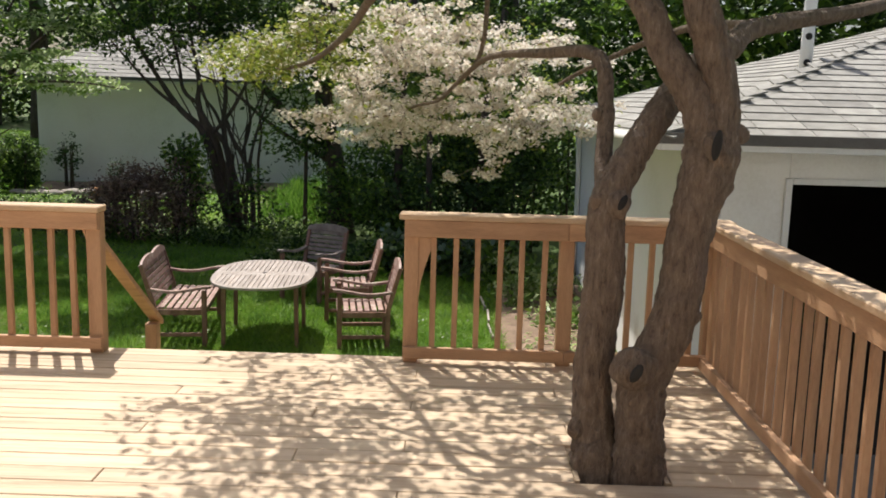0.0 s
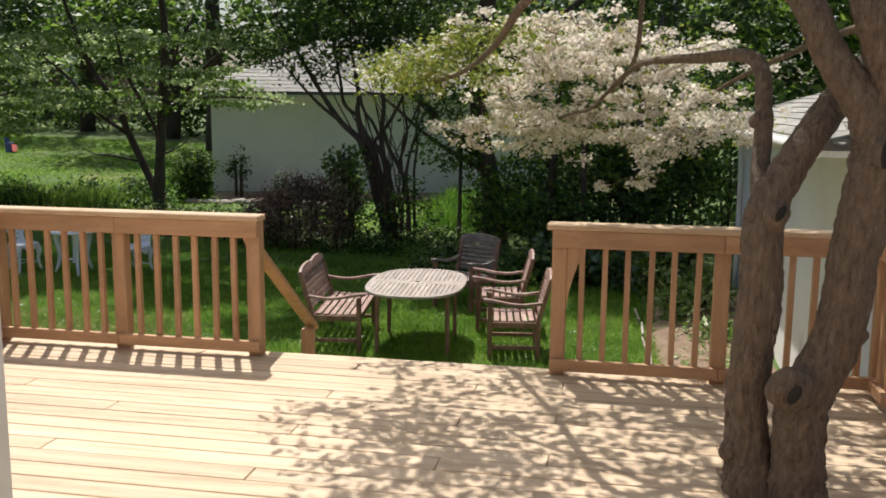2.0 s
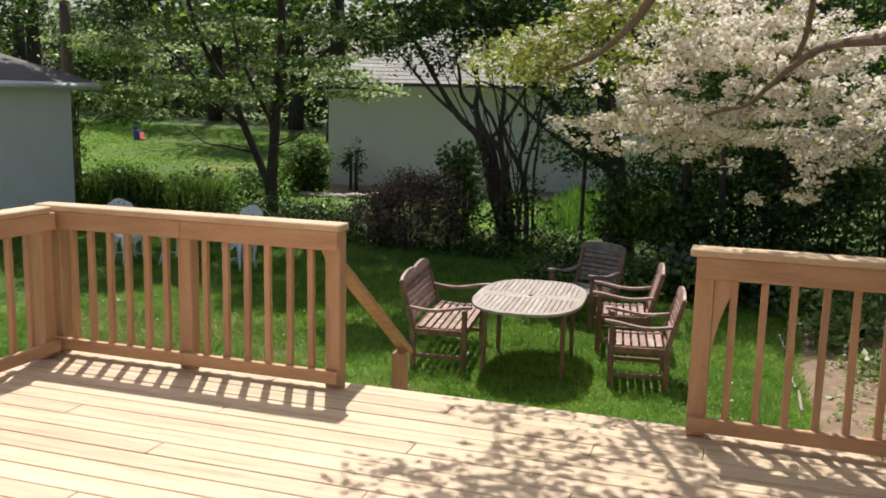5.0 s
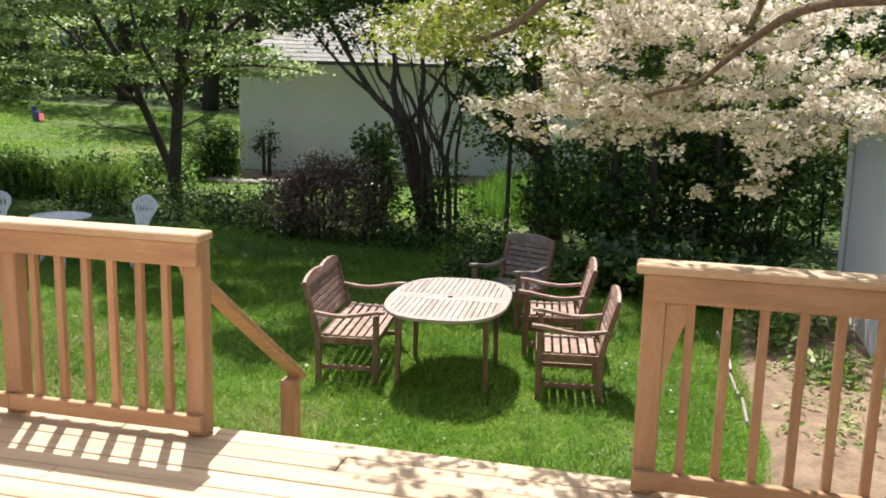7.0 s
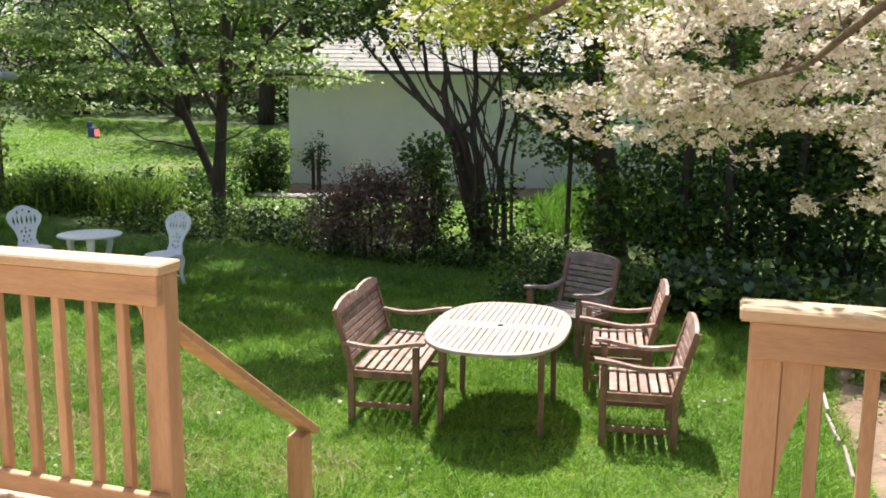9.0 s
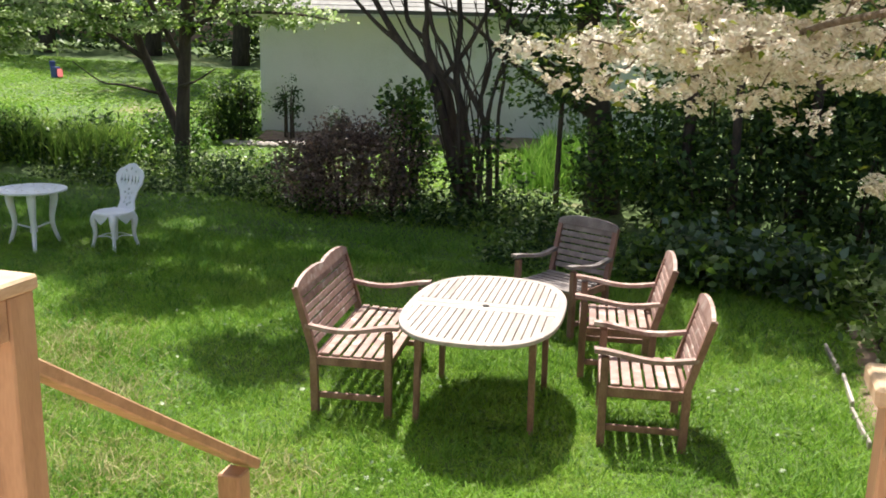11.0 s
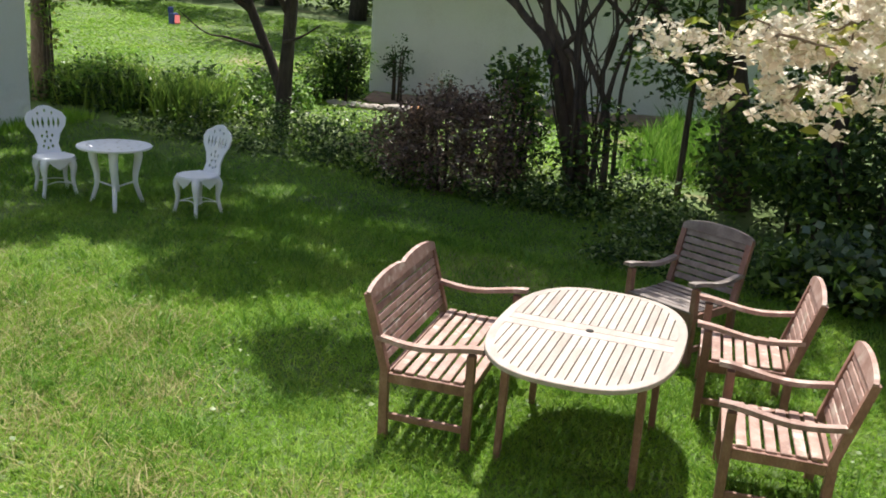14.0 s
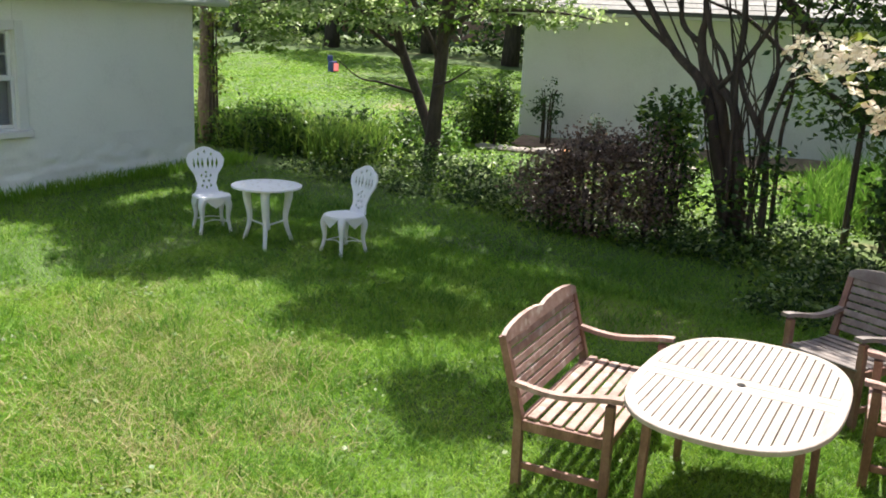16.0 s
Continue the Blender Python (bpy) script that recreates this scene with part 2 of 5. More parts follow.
def tube(bm, pts, seg=8, n=4, rough=0.0, seed=0):
    """A tapering limb with an uneven skin."""
    path = smooth_path(pts, n)
    rings = []
    for i, p in enumerate(path):
        a = path[max(0, i - 1)][:3]
        b = path[min(len(path) - 1, i + 1)][:3]
        d = Vector(b - a).normalized()
        u = d.orthogonal().normalized() if i == 0 else (u - d * u.dot(d)).normalized()
        w = d.cross(u)
        r = max(0.002, p[3])
        ring = []
        for k in range(seg):
            an = 2 * math.pi * k / seg
            rr = r
            if rough:
                q = Vector((math.cos(an) * 2.1, math.sin(an) * 2.1, i * 0.23 + seed * 7.7))
                rr *= 1 + rough * noise.noise(q) + rough * 0.6 * noise.noise(q * 2.7)
                if seg > 20:
                    rr *= 1 + 0.07 * noise.noise(Vector((math.cos(an) * 11, math.sin(an) * 11, i * 0.55 + seed)))
            ring.append(bm.verts.new(Vector(p[:3]) + (u * math.cos(an) + w * math.sin(an)) * rr))
        rings.append(ring)
    for r0, r1 in zip(rings, rings[1:]):
        for k in range(seg):
            f = bm.faces.new((r0[k], r0[(k + 1) % seg], r1[(k + 1) % seg], r1[k]))
            f.smooth = True
    bm.faces.new(list(reversed(rings[0])))
    bm.faces.new(rings[-1])


def mesh_object(name, V, F, mat, parent=None, label=""):
    """A mesh from arrays of corners and four-sided faces."""
    me = bpy.data.meshes.new(name)
    V = np.asarray(V, np.float32)
    F = np.asarray(F, np.int32)
    me.vertices.add(len(V))
    me.vertices.foreach_set("co", V.ravel())
    me.loops.add(F.size)
    me.loops.foreach_set("vertex_index", F.ravel())
    me.polygons.add(len(F))
    me.polygons.foreach_set("loop_start", np.arange(0, F.size, F.shape[1], dtype=np.int32))
    me.update(calc_edges=True)
    me.materials.append(mat)
    ob = new(name, me)
    if parent:
        ob.parent = parent
    if label:
        ob["label"] = label
    return ob


def leaves(rng, C, size, droop=0.3, aspect=0.5, up=0.6, spread=0.3):
    """Folded leaf blades at the points C. Returns corners and faces."""
    n = len(C)
    d = rng.normal(size=(n, 3))
    d[:, 2] = d[:, 2] * spread - droop
    d /= np.linalg.norm(d, axis=1)[:, None]
    nn = rng.normal(size=(n, 3)) * (1 - up) + np.array([0, 0, up])
    s = np.cross(d, nn)
    s /= np.linalg.norm(s, axis=1)[:, None] + 1e-9
    nn = np.cross(s, d)
    L = size * rng.uniform(0.65, 1.25, n)[:, None]
    W = L * aspect
    a = C
    b = C + d * L * 0.45 + s * W * 0.5 + nn * L * 0.10
    c = C + d * L - nn * L * 0.10
    e = C + d * L * 0.45 - s * W * 0.5 + nn * L * 0.10
    V = np.stack([a, b, c, e], 1).reshape(-1, 3)
    return V, np.arange(4 * n).reshape(n, 4)


def flowers(rng, C, size):
    """Four-bract blossoms at the points C, each bract a folded blade."""
    n = len(C)
    nn = rng.normal(size=(n, 3)) * 0.45 + np.array([0, 0, 0.75])
    nn /= np.linalg.norm(nn, axis=1)[:, None]
    t = np.cross(nn, rng.normal(size=(n, 3)))
    t /= np.linalg.norm(t, axis=1)[:, None]
    bb = np.cross(nn, t)
    sz = size * rng.uniform(0.7, 1.25, n)[:, None]
    V = []
    for d, s in ((t, bb), (bb, -t), (-t, -bb), (-bb, t)):
        V += [C, C + d * sz * 0.6 + s * sz * 0.42 + nn * sz * 0.12, C + d * sz + nn * sz * 0.06, C + d * sz * 0.6 - s * sz * 0.42 + nn * sz * 0.12]
    V = np.stack(V, 1).reshape(-1, 3)
    return V, np.arange(16 * n).reshape(4 * n, 4)


def blob_points(rng, blobs, total):
    """Cluster centres in flattened ellipsoids (x, y, z, rx, ry, rz), more of them near the skin."""
    vol = np.array([b[3] * b[4] * b[5] for b in blobs]) ** 0.75
    vol = vol / vol.sum()
    out = []
    for b, w in zip(blobs, vol):
        k = max(2, int(total * w))
        d = rng.normal(size=(k, 3))
        d /= np.linalg.norm(d, axis=1)[:, None]
        r = rng.uniform(0.15, 1, k)[:, None] ** 0.5
        out.append(np.array(b[:3]) + d * r * np.array(b[3:6]))
    return np.concatenate(out)


def around(rng, C, per, rad, flat=0.5):
    P = np.repeat(C, per, 0)
    return P + rng.normal(size=P.shape) * np.array([rad, rad, rad * flat])


def twigs(parent, rng, C, limbs, name="twig_growth", mat=None, every=3, r=0.006):
    """Thin shoots that branch from the limbs and from each other out to the leaf clusters, in one mesh."""
    net = np.concatenate([np.array(smooth_path(p, 5))[:, :3] for p in limbs])
    todo = C[::every]
    todo = todo[np.argsort(((todo[:, None] - net[None]) ** 2).sum(2).min(1))]
    bm = bmesh.new()
    for c in todo:
        k = np.argmin(((net - c) ** 2).sum(1) + 0.4 * np.maximum(0, net[:, 2] - c[2]) ** 2)
        a = net[k]
        far = np.linalg.norm(c - a)
        one = a + (c - a) * 0.35 + rng.normal(size=3) * 0.09 * far
        two = a + (c - a) * 0.7 + rng.normal(size=3) * 0.08 * far + np.array([0, 0, 0.03])
        w = r * min(1.8, 0.7 + far)
        tube(bm, [(*a, w * 1.3), (*one, w), (*two, w * 0.75), (*c, w * 0.4)], 4, 2)
        net = np.concatenate([net, [one, two, c]])
    return tagged(part(name, bm, mat or M_BARK, parent), kind="stuff")


def ground_z(x, y):
    """The lie of the garden: falls to the deck, rises to the back and towards the neighbour."""
    z = -1.0 + 0.035 * max(0.0, min(y, 45) - 3.7) + 0.03 * max(0.0, min(-x, 40) - 3)
    return z + 0.02 * noise.noise(Vector((x * 0.5, y * 0.5, 0)))


def ground_zs(X, Y):
    return -1.0 + 0.035 * np.maximum(0, np.minimum(Y, 45) - 3.7) + 0.03 * np.maximum(0, np.minimum(-X, 40) - 3)


rng = np.random.default_rng(7)

# ---------- ground ----------
xs = np.concatenate([[-900, -300, -120, -70], np.arange(-45, 16, 0.75), [20, 30, 60, 120, 300, 900]])
ys = np.concatenate([[-900, -300, -100, -40, -20], np.arange(-12, 46, 0.75), [55, 80, 150, 300, 900]])
GV = [(x, y, ground_z(x, y)) for y in ys for x in xs]
nx = len(xs)
GF = [(j * nx + i, j * nx + i + 1, (j + 1) * nx + i + 1, (j + 1) * nx + i) for j in range(len(ys) - 1) for i in range(nx - 1)]
ground = mesh_object("ground", GV, GF, M_LAWN)
for p in ground.data.polygons:
    p.use_smooth = True
tagged(ground, "sunny green lawn with dry straw patches", "ground", kind="structure")

# driveway before the garage
bm = bmesh.new()
box(bm, 2.45, 9.0, -14, 1.15, -1.05, -0.955, 0.01)
tagged(part("driveway", bm, M_DRIVE), "grey asphalt driveway before the garage", "driveway", kind="structure")

# ---------- deck ----------
DX0, DX1, DY0, DY1 = -3.92, 1.99, -7.3, 0.13
HOLE = (0.87, 1.29, -1.755, -1.34)
deck = thing("deck", "new pale pine deck with boards laid along the house", "deck", kind="structure")
boxed("rim_joist", deck, M_DECK, DX0, DX1, DY1 - 0.05, DY1 - 0.012, -0.25, -0.034, 0.003, "edge board under the deck")
boxed("rim_joist", deck, M_DECK, DX1 - 0.05, DX1 - 0.012, DY0, DY1 - 0.052, -0.25, -0.034, 0.003)
boxed("rim_joist", deck, M_DECK, DX0 + 0.012, DX0 + 0.05, DY0, DY1 - 0.052, -0.25, -0.034, 0.003)
for x in np.arange(-3.4, 1.8, 0.85):
    boxed("joist", deck, M_DECK, x, x + 0.04, DY0, DY1 - 0.06, -0.24, -0.036, 0)
for x in (-3.8, -1.9, 0.0, 1.85):
    for y in (-0.1, -3.2, -6.6):
        boxed("support_post", deck, M_DECK, x, x + 0.09, y, y + 0.09, -1.1, -0.242, 0.004)
# ---------- railings ----------
def railing(label, m, posts, start_cap=0.03, end_cap=0.0, braces=(), h=0.951):
    """A run of railing along its own x, its posts' face at y = 0 with the rails nailed on before it, h to the top of the cap."""
    r = thing("deck_railing", label, "railing", "deck railings", at=m)
    bm = bmesh.new()
    box(bm, -0.045, 0.045, 0, 0.085, 0.002, h - 0.039, 0.005)
    post = part("post", bm, M_RAIL, r)
    post.matrix_basis = pose(posts[0], 0, 0)
    for x in posts[1:]:
        share("post", post, r, pose(x, 0, 0))
    bm = bmesh.new()
    box(bm, -0.0175, 0.0175, 0.0, 0.035, 0.06, h - 0.042, 0.003)
    bal = part("baluster", bm, M_RAIL, r)
    first = True
    for a, b in zip(posts, posts[1:]):
        x0 = a - 0.043 if a == posts[0] else a + 0.001
        x1 = b + 0.043 if b == posts[-1] else b - 0.001
        boxed("top_rail", r, M_RAILH, x0, x1, -0.038, -0.002, h - 0.145, h - 0.039, 0.004)
        boxed("bottom_rail", r, M_RAILH, x0, x1, -0.038, -0.002, 0.034, 0.106, 0.004)
        k = max(1, round((b - a) / 0.135) - 1)
        for i in range(k):
            x = a + (b - a) * (i + 1) / (k + 1)
            if first:
                bal.matrix_basis = pose(x, 0, 0)
                first = False
            else:
                share("baluster", bal, r, pose(x, 0, 0, 0, 0.25 * math.sin(i * 2.7 + a)))
    boxed("cap_rail", r, M_CAP, posts[0] - 0.045 - start_cap, posts[-1] + 0.045 + end_cap, -0.052, 0.092, h - 0.038, h, 0.007, "flat cap board, bleached by the sun")
    for x, s, wide, drop in braces:
        bm = bmesh.new()
        top = h - 0.14
        pts = [(0, top), (s * wide, top)] + [(s * wide * (1 - u) ** 1.6, top - drop * u) for u in (0.12, 0.3, 0.5, 0.72)] + [(0, top - drop)]
        lo = [bm.verts.new((x + s * 0.046 + p, 0.002, z)) for p, z in pts]
        hi = [bm.verts.new((x + s * 0.046 + p, 0.036, z)) for p, z in pts]
        bm.faces.new(lo)
        bm.faces.new(hi[::-1])
        for i in range(len(pts)):
            bm.faces.new((lo[i], hi[i], hi[(i + 1) % len(pts)], lo[(i + 1) % len(pts)]))
        bmesh.ops.recalc_face_normals(bm, faces=bm.faces)
        part("brace", bm, M_RAIL, r, "curved corner brace under the top rail")
    return r


railing("cedar deck railing with square balusters beside the stair opening", pose(0, 0, 0), (0.045, 1.0, 1.905), 0.03, 0.05, ((0.045, 1, 0.11, 0.40),), 0.943)
railing("cedar deck railing with square balusters before the lawn", pose(0, 0, 0), (-3.795, -2.87, -1.922), 0.05, 0.012, ((-1.922, -1, 0.03, 0.07),), 0.931)
railing("long cedar deck railing beside the garage", Matrix.Translation((1.865, -0.06, 0)) @ Matrix.Rotation(radians(-90), 4, "Z"), (0.05, 3.5, 6.95), -0.045, 0.03)
railing("short cedar deck railing running back to the house", pose(-3.75, -3.75, 0, 0, 0, 90), (0.1, 1.3, 2.5, 3.64), 0.0, -0.048, (), 0.931)

# ---------- stair ----------
stair = thing("deck_stair", "open pine stair going down from the deck to the lawn", "stairs")
for k in range(5):
    z = -0.167 * (k + 1)
    y = DY1 + 0.01 + 0.26 * k
    for j in range(2):
        boxed("tread", stair, M_DECK, -1.84, -0.02, y + j * 0.14, y + j * 0.14 + 0.134, z - 0.038, z, 0.005)
for x in (-1.83, -0.06):
    bm = bmesh.new()
    pts = [(DY1 + 0.004, -0.21), (DY1 + 0.004, -0.45), (DY1 + 1.42, -1.02), (DY1 + 1.42, -0.98), (DY1 + 1.3, -0.88)]
    lo = [bm.verts.new((x, y, z - 0.006)) for y, z in pts]
    hi = [bm.verts.new((x + 0.038, y, z - 0.006)) for y, z in pts]
    bm.faces.new(lo)
    bm.faces.new(hi[::-1])
    for i in range(5):
        bm.faces.new((lo[i], hi[i], hi[(i + 1) % 5], lo[(i + 1) % 5]))
    bmesh.ops.recalc_face_normals(bm, faces=bm.faces)
    part("stringer", bm, M_DECK, stair)
hand = thing("stair_handrail", "sloping cedar handrail with a low newel post at the stair", "handrail")
a = Vector((-1.93, 0.09, 0.715))
b = Vector((-1.93, 1.19, -0.063))
d = (b - a).normalized()
ang = math.atan2(d.z, d.y)
R = Matrix.Translation(a) @ Matrix.Rotation(ang, 4, "X")
L = (b - a).length
boxed("rail", hand, M_RAILH, -0.045, 0.045, 0, L + 0.03, -0.038, 0.0, 0.005, m=R)
boxed("newel_post", hand, M_RAIL, -1.982, -1.893, 1.05, 1.139, -1.05, -0.078, 0.006)

# ---------- the house behind the deck ----------
HX, HY = -0.965, -3.77
house = thing("wall_house", "house wall with pale grey lap siding and a corner board", "house wall", kind="structure")
boxed("wall_core", house, M_SIDING, HX - 0.2, HX - 0.02, -7.3, HY - 0.02, -1.0, 5.4, 0)
boxed("wall_core", house, M_SIDING, -6.5, HX - 0.205, HY - 0.2, HY - 0.02, -1.0, 5.4, 0)
boxed("wall_core", house, M_SIDING, HX - 0.2, 8.0, -7.5, -7.305, -1.0, 5.4, 0)
boxed("corner_board", house, M_TRIM, HX - 0.012, HX + 0.014, HY - 0.075, HY + 0.014, -0.2, 5.3, 0.003, "white corner board")
boxed("corner_board", house, M_TRIM, HX - 0.09, HX - 0.014, HY - 0.012, HY + 0.014, -0.2, 5.3, 0.003)
bm = bmesh.new()
vv = [bm.verts.new(p) for p in ((-0.019, -7.28, 0), (0.006, -7.28, 0), (0.0, -7.28, 0.012), (-0.017, -7.28, 0.215),
                                (-0.019, HY - 0.077, 0), (0.006, HY - 0.077, 0), (0.0, HY - 0.077, 0.012), (-0.017, HY - 0.077, 0.215))]
for q in ((0, 1, 5, 4), (1, 2, 6, 5), (2, 3, 7, 6), (3, 0, 4, 7), (3, 2, 1, 0), (4, 5, 6, 7)):
    bm.faces.new([vv[i] for i in q])
bmesh.ops.recalc_face_normals(bm, faces=bm.faces)
lap = part("siding_board", bm, M_SIDING, house)
lap.matrix_basis = pose(HX, 0, 0.03)
for k in range(1, 26):
    share("siding_board", lap, house, pose(HX, 0, 0.03 + 0.2 * k))
boxed("roof", house, M_SHINGLED, -7, HX + 0.25, -12, HY + 0.25, 5.402, 5.55, 0.01, "dark roof edge")
boxed("roof", house, M_SHINGLED, HX + 0.255, 8.3, -12, -7.0, 5.402, 5.55, 0.01)


# ---------- garage beside the deck ----------
garage = thing("garage", "white stucco garage with a hipped grey shingle roof", "garage", kind="structure")
GX0, GX1, GY0, GY1, GZ0, GZ1 = 2.07, 8.2, 1.25, 8.0, -1.05, 1.38
boxed("wall", garage, M_STUCCO, GX0, GX0 + 0.2, GY0, GY1, GZ0, GZ1, 0.006)
boxed("wall", garage, M_STUCCO, GX0 + 0.202, GX1, GY1 - 0.2, GY1, GZ0, GZ1, 0)
boxed("wall", garage, M_STUCCO, GX1 - 0.2, GX1, GY0, GY1 - 0.202, GZ0, GZ1, 0)
JX = 2.755
boxed("wall", garage, M_STUCCO, GX0 + 0.202, JX, GY0, GY0 + 0.2, GZ0, GZ1, 0.004)
boxed("wall", garage, M_STUCCO, JX + 0.002, GX1 - 0.202, GY0, GY0 + 0.2, 1.09, GZ1, 0.004)
boxed("wall", garage, M_STUCCO, 5.6, GX1 - 0.202, GY0, GY0 + 0.2, GZ0, 1.088, 0.004)
# floor and sheets near black: the garage's inner shade is in their colour
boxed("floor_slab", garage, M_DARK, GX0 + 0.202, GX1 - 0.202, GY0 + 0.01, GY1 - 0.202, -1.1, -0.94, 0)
boxed("inner_lining", garage, M_DARK, GX0 + 0.205, GX0 + 0.22, GY0 + 0.21, GY1 - 0.21, -0.93, GZ1 - 0.02, 0, "near-black sheets for the shade inside the garage")
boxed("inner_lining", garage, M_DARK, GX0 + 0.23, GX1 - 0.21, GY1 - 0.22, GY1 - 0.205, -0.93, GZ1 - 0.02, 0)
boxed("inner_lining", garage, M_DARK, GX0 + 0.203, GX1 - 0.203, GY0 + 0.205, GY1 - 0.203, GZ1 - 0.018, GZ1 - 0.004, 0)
boxed("door_frame", garage, M_TRIM, JX - 0.03, JX + 0.02, GY0 - 0.03, GY0 - 0.003, -0.95, 1.12, 0.004, "white painted door casing")
boxed("door_frame", garage, M_TRIM, JX + 0.022, 5.66, GY0 - 0.03, GY0 - 0.003, 1.075, 1.12, 0.004)
OV = 0.35
ex0, ex1, ey0, ey1 = GX0 - OV, GX1 + OV, GY0 - OV, GY1 + OV
SL = 0.33


def hip_roof(parent, x0, x1, y0, y1, z, slope, row=0.13, tab=0.32, mat=M_SHINGLE, sides=("w", "s"), fine=True):
    """A hipped roof: slab, fascia and gutter, and courses of single shingles on the sides seen."""
    w = min(x1 - x0, y1 - y0) / 2
    h = w * slope
    bm = bmesh.new()
    c = [bm.verts.new(p) for p in ((x0, y0, z), (x1, y0, z), (x1, y1, z), (x0, y1, z))]
    if x1 - x0 <= y1 - y0:
        rd = [bm.verts.new(p) for p in (((x0 + x1) / 2, y0 + w, z + h), ((x0 + x1) / 2, y1 - w + 0.001, z + h))]
        fs = ((c[0], c[1], rd[0]), (c[1], c[2], rd[1], rd[0]), (c[2], c[3], rd[1]), (c[3], c[0], rd[0], rd[1]))
    else:
        rd = [bm.verts.new(p) for p in ((x0 + w, (y0 + y1) / 2, z + h), (x1 - w, (y0 + y1) / 2, z + h))]
        fs = ((c[0], c[1], rd[1], rd[0]), (c[1], c[2], rd[1]), (c[2], c[3], rd[0], rd[1]), (c[3], c[0], rd[0]))
    for f in fs:
        bm.faces.new(f)
    bm.faces.new(c[::-1])
    roof = part("roof", bm, M_SHINGLED, parent, "hipped grey asphalt shingle roof")
    for a, b in (((x0 - 0.03, x0 - 0.003), (y0 - 0.03, y1 + 0.03)), ((x1 + 0.003, x1 + 0.03), (y0 - 0.03, y1 + 0.03))):
        boxed("fascia", parent, M_TRIM, *a, *b, z - 0.10, z - 0.002, 0.004)
    boxed("fascia", parent, M_TRIM, x0 - 0.002, x1 + 0.002, y0 - 0.03, y0 - 0.003, z - 0.10, z - 0.002, 0.004)
    boxed("drip_edge", parent, M_SHINGLED, x0 - 0.045, x1 + 0.045, y0 - 0.045, y0 - 0.032, z - 0.055, z + 0.022, 0.003, "dark worn roof edge")
    boxed("soffit", parent, M_TRIM, x0, x1, y0, y1, z - 0.10, z - 0.085, 0)
    ca = 1 / math.sqrt(1 + slope * slope)
    base = None
    for side in sides:
        depth = w
        n = int(depth / (row * ca))
        for k in range(n):
            dd = k * row * ca
            if side == "w":
                s0, s1 = y0 + dd, y1 - dd
            else:
                s0, s1 = x0 + dd, x1 - dd
            s = s0 - (k % 2) * tab / 2
            while s < s1:
                a0, a1 = max(s, s0), min(s + tab - 0.006, s1)
                s += tab
                if a1 - a0 < 0.05:
                    continue
                zz = z + dd * slope + 0.004
                th = 0.012
                if side == "w":
                    m = Matrix.Translation((x0 + dd - 0.02, (a0 + a1) / 2, zz)) @ Matrix.Rotation(-math.atan(slope), 4, "Y") @ Matrix.Diagonal((1, (a1 - a0) / tab, 1, 1))
                else:
                    m = Matrix.Translation(((a0 + a1) / 2, y0 + dd - 0.02, zz)) @ Matrix.Rotation(math.atan(slope), 4, "X") @ Matrix.Rotation(radians(90), 4, "Z") @ Matrix.Diagonal((1, (a1 - a0) / tab, 1, 1))
                if base is None:
                    bm = bmesh.new()
                    box(bm, 0, row + 0.03, -tab / 2, tab / 2, 0.0, th, 0)
                    for v in bm.verts:
                        if v.co.x > row / 2:
                            v.co.z -= 0.011
                    base = part("shingle", bm, mat, roof)
                    base.matrix_basis = m
                elif fine:
                    share("shingle", base, roof, m)
    return roof


garage_roof = hip_roof(garage, ex0, ex1, ey0, ey1, 1.42, SL, row=0.17, tab=0.36)
# hip caps up the near corner
bm = bmesh.new()
hv = [[bm.verts.new((x, y, z + dz)) for y, z in ((-0.11, -0.026), (0, 0.0), (0.11, -0.026))] for x, dz in ((-0.02, 0.009), (0.24, 0.006), (0.24, -0.004), (-0.02, -0.002))]
for k in range(2):
    for a in range(4):
        bm.faces.new((hv[a][k], hv[(a + 1) % 4][k], hv[(a + 1) % 4][k + 1], hv[a][k + 1]))
bmesh.ops.recalc_face_normals(bm, faces=bm.faces)
hd = Vector((1, 1, SL)).normalized()
hs = Vector((-1, 1, 0)).normalized()
hipm = Matrix((hd, hs, hd.cross(hs))).transposed().to_4x4()
cap0 = part("hip_shingle", bm, M_SHINGLE, garage_roof)
cap0.matrix_basis = Matrix.Translation((ex0, ey0, 1.432)) @ hipm
for k in range(1, 24):
    share("hip_shingle", cap0, garage_roof, Matrix.Translation(Vector((ex0, ey0, 1.432)) + hd * (0.19 * k)) @ hipm)
# gutter and downpipe
bm = bmesh.new()
tube(bm, [(ex0 - 0.06, ey0 - 0.02, 1.36, 0.045), (ex0 - 0.06, 4.5, 1.365, 0.045), (ex0 - 0.06, ey1, 1.37, 0.045)], 8, 3)
part("gutter", bm, M_TRIM, garage, "white metal gutter")
bm = bmesh.new()
tube(bm, [(2.0, 7.6, 1.2, 0.035), (2.03, 7.6, 0.6, 0.035), (2.03, 7.6, -0.9, 0.035)], 8, 3)
part("downpipe", bm, M_TRIM, garage, "white downpipe")
